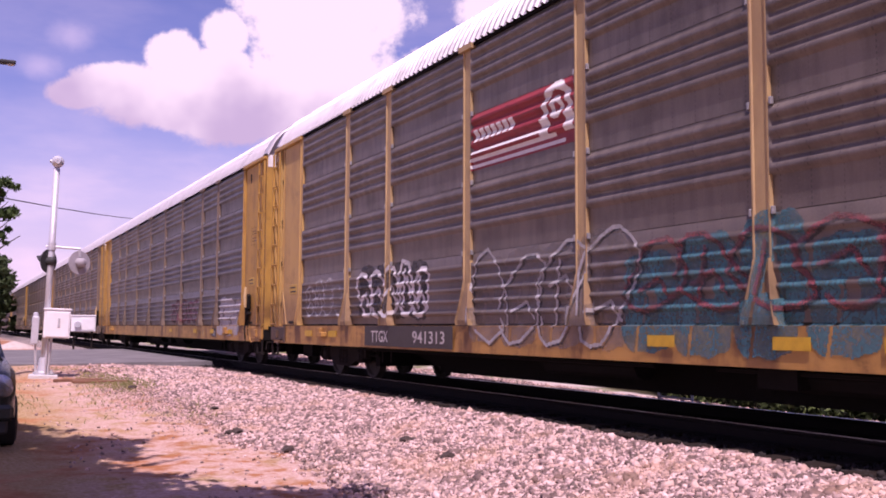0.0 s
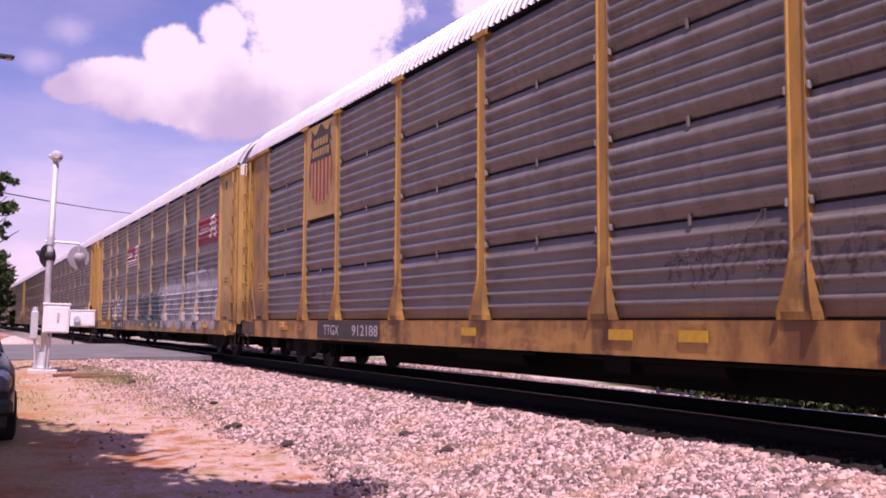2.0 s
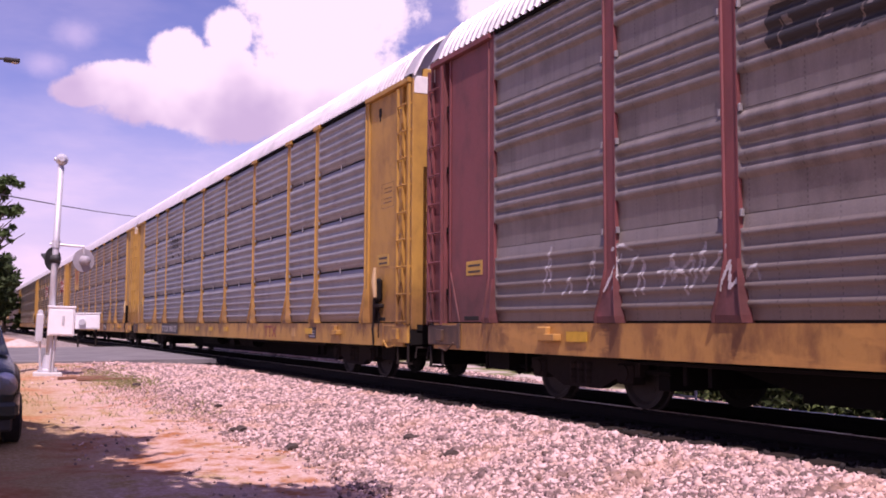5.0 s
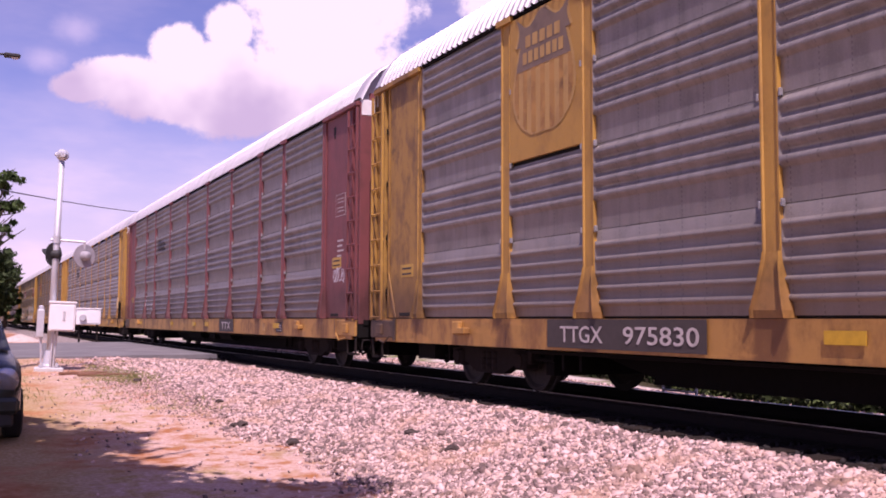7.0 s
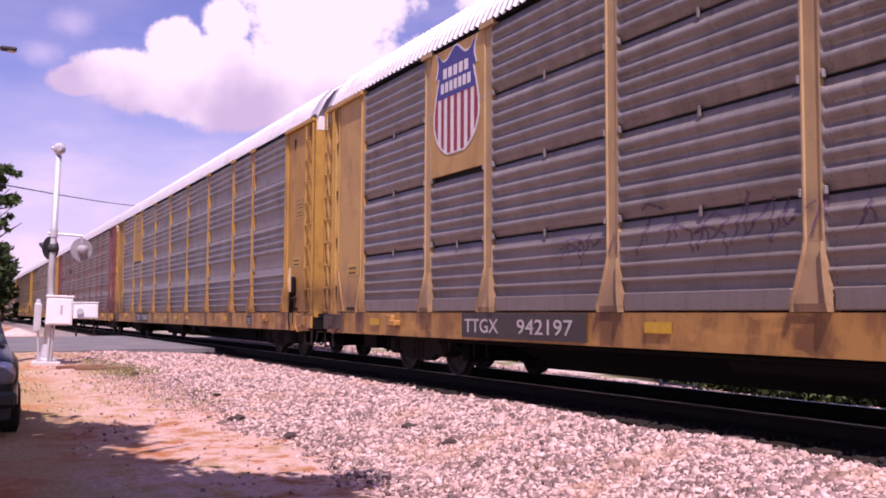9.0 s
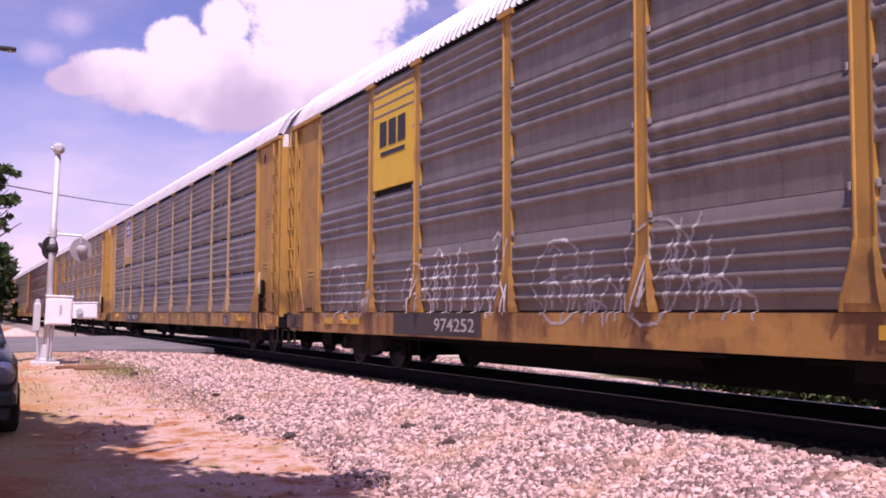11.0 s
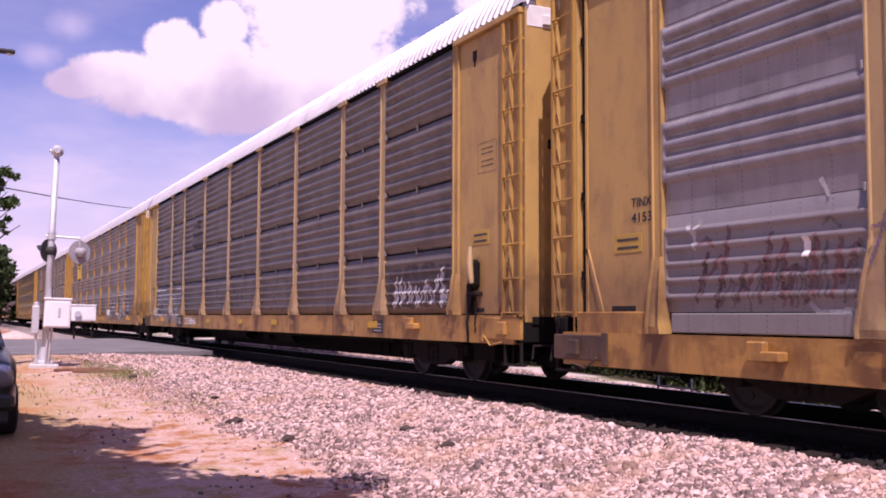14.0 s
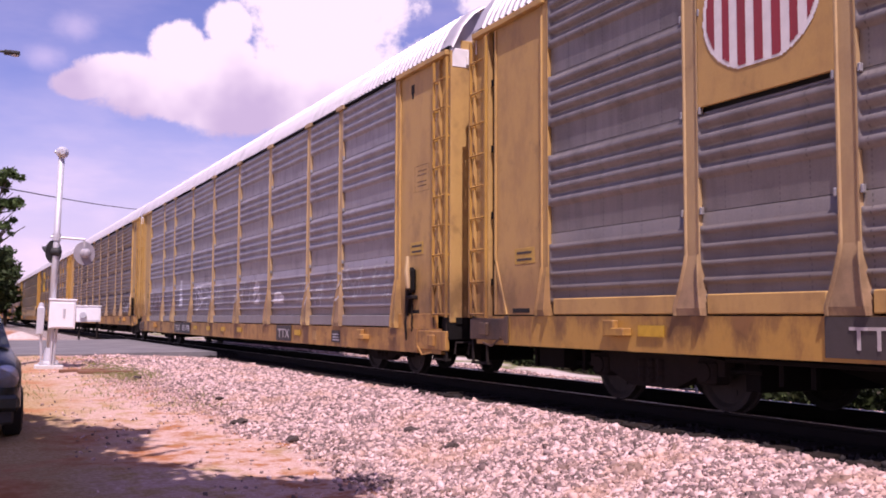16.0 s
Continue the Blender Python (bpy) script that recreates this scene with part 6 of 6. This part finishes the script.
LEAF = leaf_material("tree leaves", (0.035, 0.065, 0.02), (0.085, 0.125, 0.04))
# very dark leaf colours, which hold the thicket's deep shade
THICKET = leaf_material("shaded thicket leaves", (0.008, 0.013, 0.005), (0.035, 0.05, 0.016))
WEED = leaf_material("weed leaves", (0.06, 0.09, 0.03), (0.15, 0.19, 0.07))
LEAF_DARK = leaf_material("thicket leaves", (0.02, 0.035, 0.012), (0.06, 0.085, 0.03))
GRASS = leaf_material("grass blades", (0.16, 0.19, 0.06), (0.40, 0.31, 0.15))
BARK = plain("bark", (0.10, 0.075, 0.055), 0.9, vary=0.5)


def leaf_mesh(name, centres, size, mat, rng, lean=1.0):
    """Small folded leaves, turned at random, in one mesh."""
    n = len(centres)
    c = np.asarray(centres, float)
    d = rng.normal(size=(n, 3)) * np.array([1, 1, lean])
    d /= np.linalg.norm(d, axis=1)[:, None]
    e = np.cross(d, rng.normal(size=(n, 3)))
    e /= np.linalg.norm(e, axis=1)[:, None]
    u = np.cross(d, e)
    s = (size * rng.uniform(0.6, 1.3, n))[:, None]
    verts = np.stack([c - d * s, c + e * s * 0.45 + u * s * 0.15, c + d * s, c - e * s * 0.45 + u * s * 0.15], 1).reshape(-1, 3)
    me = bpy.data.meshes.new(name)
    me.vertices.add(n * 4)
    me.vertices.foreach_set("co", verts.reshape(-1))
    faces = np.arange(n * 4).reshape(-1, 4)
    tri = np.concatenate([faces[:, [0, 1, 2]], faces[:, [0, 2, 3]]], 0)
    me.loops.add(len(tri) * 3)
    me.loops.foreach_set("vertex_index", tri.reshape(-1))
    me.polygons.add(len(tri))
    me.polygons.foreach_set("loop_start", np.arange(len(tri)) * 3)
    me.materials.append(mat)
    me.update(calc_edges=True)
    return me


def grass_mesh(name, spots, mat, rng):
    """Upright bent blades in one mesh."""
    vs, fs = [], []
    for x, y, z in spots:
        a, h, w = rng.uniform(0, 6.28), rng.uniform(0.02, 0.075), rng.uniform(0.003, 0.007)
        c, s = math.cos(a), math.sin(a)
        lx, ly = rng.normal() * h * 0.5, rng.normal() * h * 0.5
        n = len(vs)
        vs += [(x - c * w, y - s * w, z - 0.01), (x + c * w, y + s * w, z - 0.01), (x + c * w * 0.6 + lx * 0.35, y + s * w * 0.6 + ly * 0.35, z + h * 0.6), (x + lx, y + ly, z + h)]
        fs += [(n, n + 1, n + 2), (n, n + 2, n + 3)]
    return mesh_of(name, vs, fs, mat)


def tree(x, y, height, lobes, leaves, leaf, seed, label, mat=None):
    """lobes: (dx, dy, z, radius) of the crown's clumps; a limb runs to each of them."""
    rng = np.random.default_rng(seed)
    z0 = ground_z(x, y)
    ob = tagged(new("tree"), label, "tree")
    ob.matrix_basis = pose(x, y, z0)
    trunk = Build().tube([(0, 0, -0.2), (0.05, 0.03, height * 0.25), (-0.04, 0.05, height * 0.5), (0.02, 0, height * 0.85)], [height * 0.035, height * 0.028, height * 0.02, height * 0.006], 9)
    pts = []
    for dx, dy, z, r in lobes:
        st = Vector((0, 0, max(height * 0.2, z * 0.55)))
        en = Vector((dx, dy, z))
        mid = (st + en) / 2 + Vector((0, 0, -0.1 * r))
        trunk.tube([st, mid, en], [height * 0.013, height * 0.009, height * 0.004], 6)
        for k in range(4):
            q = en + Vector(rng.normal(size=3) * r * 0.6)
            trunk.tube([mid, (mid + q) / 2 + Vector((0, 0, 0.1)), q], [height * 0.006, height * 0.004, height * 0.002], 5)
        m = int(leaves * r * r / sum(l[3] ** 2 for l in lobes))
        clumps = rng.normal(size=(max(6, m // 45), 3))
        clumps = clumps / np.linalg.norm(clumps, axis=1)[:, None] * (rng.random(len(clumps)) ** 0.45)[:, None] * r
        pick = clumps[rng.integers(0, len(clumps), m)] + rng.normal(size=(m, 3)) * r * 0.13
        pts.append(pick * np.array([1, 1, 0.75]) + np.array([dx, dy, z]))
    part("trunk", trunk.mesh("trunk", BARK), ob)
    part("crown", leaf_mesh("crown", np.concatenate(pts), leaf, mat or LEAF, rng), ob, label="crown of small green leaves")


def plants():
    # the tree whose shade lies on the dirt, beside the camera
    tree(-3.25, 5.15, 9.0, [(2.3, 1.2, 7.2, 2.0), (3.9, -0.4, 7.0, 1.5), (1.4, 3.2, 7.0, 1.6), (0.4, 0.0, 7.8, 2.2), (0, -3, 7.5, 2.2), (1.0, -5.2, 7.5, 2.4), (2.9, 4.0, 7.2, 1.3), (1.2, 5.6, 7.6, 1.8)], 42000, 0.18, 5, "leafy shade tree beside the dirt clearing")
    tree(0.9, 82, 14, [(2.0, 0, 11.4, 1.35), (1.9, 0, 9.5, 1.25), (2.2, 0, 8.0, 0.8), (-2.6, 0, 10.5, 3.0), (-3.4, 1, 7.5, 2.5), (-1, 0, 13.0, 1.6)], 7000, 0.24, 6, "tall dark green tree beyond the crossing", LEAF)
    for i, (x, y, h) in enumerate(((2.0, 101, 8.2), (2.9, 116, 9), (3.6, 131, 9.5), (4.4, 147, 10), (5.0, 165, 10))):
        tree(x, y, h, [(0.3, 0, h * 0.86, 1.8), (0.9, 1.5, h * 0.7, 2.1), (0.6, -1.8, h * 0.62, 2.2), (-1.5, 0, h * 0.7, 2.6), (0.4, 0.5, h * 0.45, 1.9), (0.2, 3, h * 0.78, 1.9)], 5000, 0.3, 40 + i, "tall dark green tree along the railway", LEAF_DARK)
    rng = random.Random(3)
    for i, (x, y, h) in enumerate(((2.6, 108, 8.4), (-3.0, 112, 10.0), (4.9, 128, 6.6), (0.6, 122, 7.6), (-9, 104, 9), (-14, 120, 11), (-19, 110, 9))):
        tree(x, y, h, [(rng.uniform(-1.3, 1.3), rng.uniform(-1.5, 1.5), h * z, h * r) for z, r in ((0.82, 0.17), (0.62, 0.24), (0.42, 0.26), (0.25, 0.2), (0.5, 0.22))], 2600, 0.28, 20 + i, "distant dark green tree", LEAF_DARK)
    r2 = np.random.default_rng(9)
    n = 110000
    y = r2.uniform(-8, 75, n)
    x = 13.1 + 3.4 * r2.random(n) ** 1.3 + 0.3 * np.sin(y * 0.8) + 0.25 * np.sin(y * 2.3)
    z = -0.65 + (1.9 + 0.3 * np.sin(y * 0.9)) * r2.random(n) ** 1.5
    tagged(new("thicket", leaf_mesh("thicket", np.stack([x, y, z], 1), 0.10, THICKET, r2)), "dense green thicket behind the track with shade in its colour", "bushes", kind="stuff")
    n = 5000
    heart = np.stack([12.2 + 1.0 * r2.random(90), r2.uniform(-6, 70, 90)], 1)
    pick = r2.integers(0, 90, n)
    reach = r2.uniform(0.12, 0.4, 90)[pick]
    x = heart[pick, 0] + r2.normal(size=n) * reach * 0.5
    y = heart[pick, 1] + r2.normal(size=n) * reach
    z = -0.62 + reach * 1.1 * r2.random(n) ** 1.2
    tagged(new("weeds", leaf_mesh("weeds", np.stack([x, y, z], 1), 0.05, WEED, r2)), "scattered light green weeds behind the track", "weeds", kind="stuff")
    spots = []
    while len(spots) < 6500:
        x, y = r2.uniform(0.9, 3.9), r2.uniform(15.5, 27.5)
        patch = noise.noise(Vector((x * 0.9, y * 0.35, 11)))
        core = math.exp(-((x - 3.2) / 0.42) ** 2 - ((y - 21.6) / 1.9) ** 2)
        if r2.random() < 0.10 * max(0, patch + 0.15) + 0.55 * core:
            spots.append((x, y, ground_z(x, y)))
    tagged(new("grass_patch", grass_mesh("grass_patch", spots, GRASS, r2)), "thin patch of green and straw-coloured grass", "grass", kind="stuff")


def street_lamp():
    x0, y0 = 0.30, 22.0
    z0 = ground_z(x0, y0)
    ob = tagged(new("street_lamp"), "wooden pole with a dark street lamp head", "street lamp")
    ob.matrix_basis = pose(x0, y0, z0)
    part("pole", Build().tube([(0, 0, -0.3), (0, 0, 4), (0, 0, 7.6)], [0.13, 0.12, 0.10], 12).mesh("pole", BARK), ob)
    part("arm", Build().tube([(0, 0, 6.45), (0.2, 0, 6.62), (0.4, 0, 6.64)], 0.025, 8).mesh("arm", SIGNAL_BLACK), ob)
    part("head", Build().box(0.34, 0.66, -0.10, 0.10, 6.58, 6.66, 0.025).mesh("head", SIGNAL_BLACK), ob)
    part("cover", Build().lathe([(-0.03, 0.005), (-0.02, 0.06), (0.0, 0.075)], "z", (0.56, 0, 6.58), 12).mesh("cover", CONCRETE), ob)


def overhead_wire():
    a, b = Vector((1.69, 44.97, 6.33)), Vector((13.86, 88.93, 10.25))
    d = b - a
    pts = [a + d * t + Vector((0, 0, 0.35 * (t - 0.3) ** 2)) for t in (-0.5, -0.2, 0, 0.25, 0.5, 0.75, 1.0, 1.4)]
    ob = new("overhead_cable", Build().tube(pts, 0.028, 6).mesh("overhead_cable", SIGNAL_BLACK))
    tagged(ob, "thin dark overhead utility cable", "cable")


def loose_bits():
    rng = np.random.default_rng(12)
    mat = plain("dark stone", (0.06, 0.042, 0.036), 0.9)
    for x, y, s in ((3.62, 13.7, 0.15), (3.52, 13.75, 0.12), (3.75, 13.6, 0.10), (3.78, 11.9, 0.12), (5.0, 11.0, 0.13), (4.9, 9.7, 0.11), (3.1, 19.5, 0.12), (3.9, 16.2, 0.1)):
        bm = bmesh.new()
        bmesh.ops.create_icosphere(bm, subdivisions=2, radius=s)
        for v in bm.verts:
            v.co *= 0.75 + 0.5 * noise.noise(v.co * 9 + Vector((x, y, 0)))
            v.co.z *= 0.6
        me = bpy.data.meshes.new("rock")
        bm.to_mesh(me)
        bm.free()
        me.materials.append(mat)
        ob = tagged(new("rock", me), "dark angular stone lying on the gravel", "rock", "dark stones by the track")
        ob.matrix_basis = pose(x, y, ground_z(x, y) + s * 0.2, 0, 0, rng.uniform(0, 180))
    board = plain("weathered reddish wood", (0.20, 0.10, 0.06), 0.9, vary=0.5)
    for x, y, ln, rz in ((2.35, 22.0, 0.9, 12), (2.75, 21.3, 1.1, -20), (2.55, 21.7, 0.7, 30)):
        ob = tagged(new("wood_scrap", Build().box(-ln / 2, ln / 2, -0.05, 0.05, 0.0, 0.06, 0.01).mesh("wood_scrap", board)), "weathered reddish wooden scrap on dry grass", "wood scrap", "wood scraps")
        ob.matrix_basis = pose(x, y, ground_z(x, y) + 0.005, 0, 0, rz)


def pipe_frame():
    x, y0, y1, top = 10.3, 11.98, 12.82, 0.075
    z = ground_z(x, 12.4)
    ob = tagged(new("pipe_frame"), "low pale metal frame beside the far rail", "frame")
    ob.matrix_basis = pose(x, 12.4, z)
    bar = Build().box(-0.02, 0.02, y0 - 12.4, y1 - 12.4, top - z - 0.02, top - z + 0.02, 0.006).mesh("top_bar", CONCRETE)
    part("top_bar", bar, ob)
    part("bottom_bar", Build().box(-0.02, 0.02, y0 - 12.4, y1 - 12.4, 0.06, 0.09, 0.006).mesh("bottom_bar", ALU), ob)
    for y in (y0 - 12.38, y1 - 12.42):
        part("leg", Build().box(-0.02, 0.02, y - 0.015, y + 0.015, -0.03, top - z - 0.03, 0.006).mesh("leg", ALU), ob)


def mound(name, label, x, y, r, h, mat, seed):
    vs, fs, n = [], [], 20
    for j in range(7):
        for k in range(n):
            a = k * 2 * math.pi / n
            rr = r * (1 - j / 6)
            px, py = x + rr * math.cos(a) * 1.4, y + rr * math.sin(a)
            vs.append((px, py, ground_z(px, py) - 0.05 + h * (j / 6) ** 0.8 * (1 + 0.35 * noise.noise(Vector((px * 1.5, py * 1.5, seed))))))
    fs = [(j * n + k, j * n + (k + 1) % n, (j + 1) * n + (k + 1) % n, (j + 1) * n + k) for j in range(6) for k in range(n)]
    tagged(new(name, mesh_of(name, vs, fs, mat, True)), label, "mound")


mound("dirt_mound", "low mound of reddish dirt beyond the road", 1.7, 55.0, 1.3, 0.55, plain("reddish dirt", (0.30, 0.15, 0.09), 0.95, vary=0.5, scale=3, gloss=0.1), 3)
mound("gravel_mound", "small pale gravel heap beyond the road", 2.7, 52.0, 0.8, 0.4, plain("pale gravel", (0.48, 0.40, 0.36), 0.95, vary=0.5, scale=5, gloss=0.1), 5)
crossing_signal()
relay_cabinet()
parked_car()
plants()
street_lamp()
overhead_wire()
loose_bits()
pipe_frame()


# ---- what moves ----


def train_at(t):
    """Where the leading end post of the first car of the list stands."""
    return 20.439 + 15.76885 * t - 0.002413 * t * t


def motions():
    times = [i * 0.5 for i in range(33)]
    for i, car in cars.items():
        walk(car, [(t, pose(TRACK, train_at(t) - PITCH * i - HALF, 0)) for t in times])
    turn = [(f / 30, (train_at(f / 30) - train_at(0)) / RIM_R) for f in range(481)]
    first = {}
    for w, k in wheelsets:
        if k not in first:
            walk(w, [(t, Matrix.Translation((0, k * 0.95, RIM_R)) @ Matrix.Rotation(-a, 4, "X")) for t, a in turn])
            first[k] = w.animation_data
        else:
            w.rotation_mode = "QUATERNION"
            keys = w.animation_data_create()
            keys.action = first[k].action
            keys.action_slot = first[k].action_slot


motions()
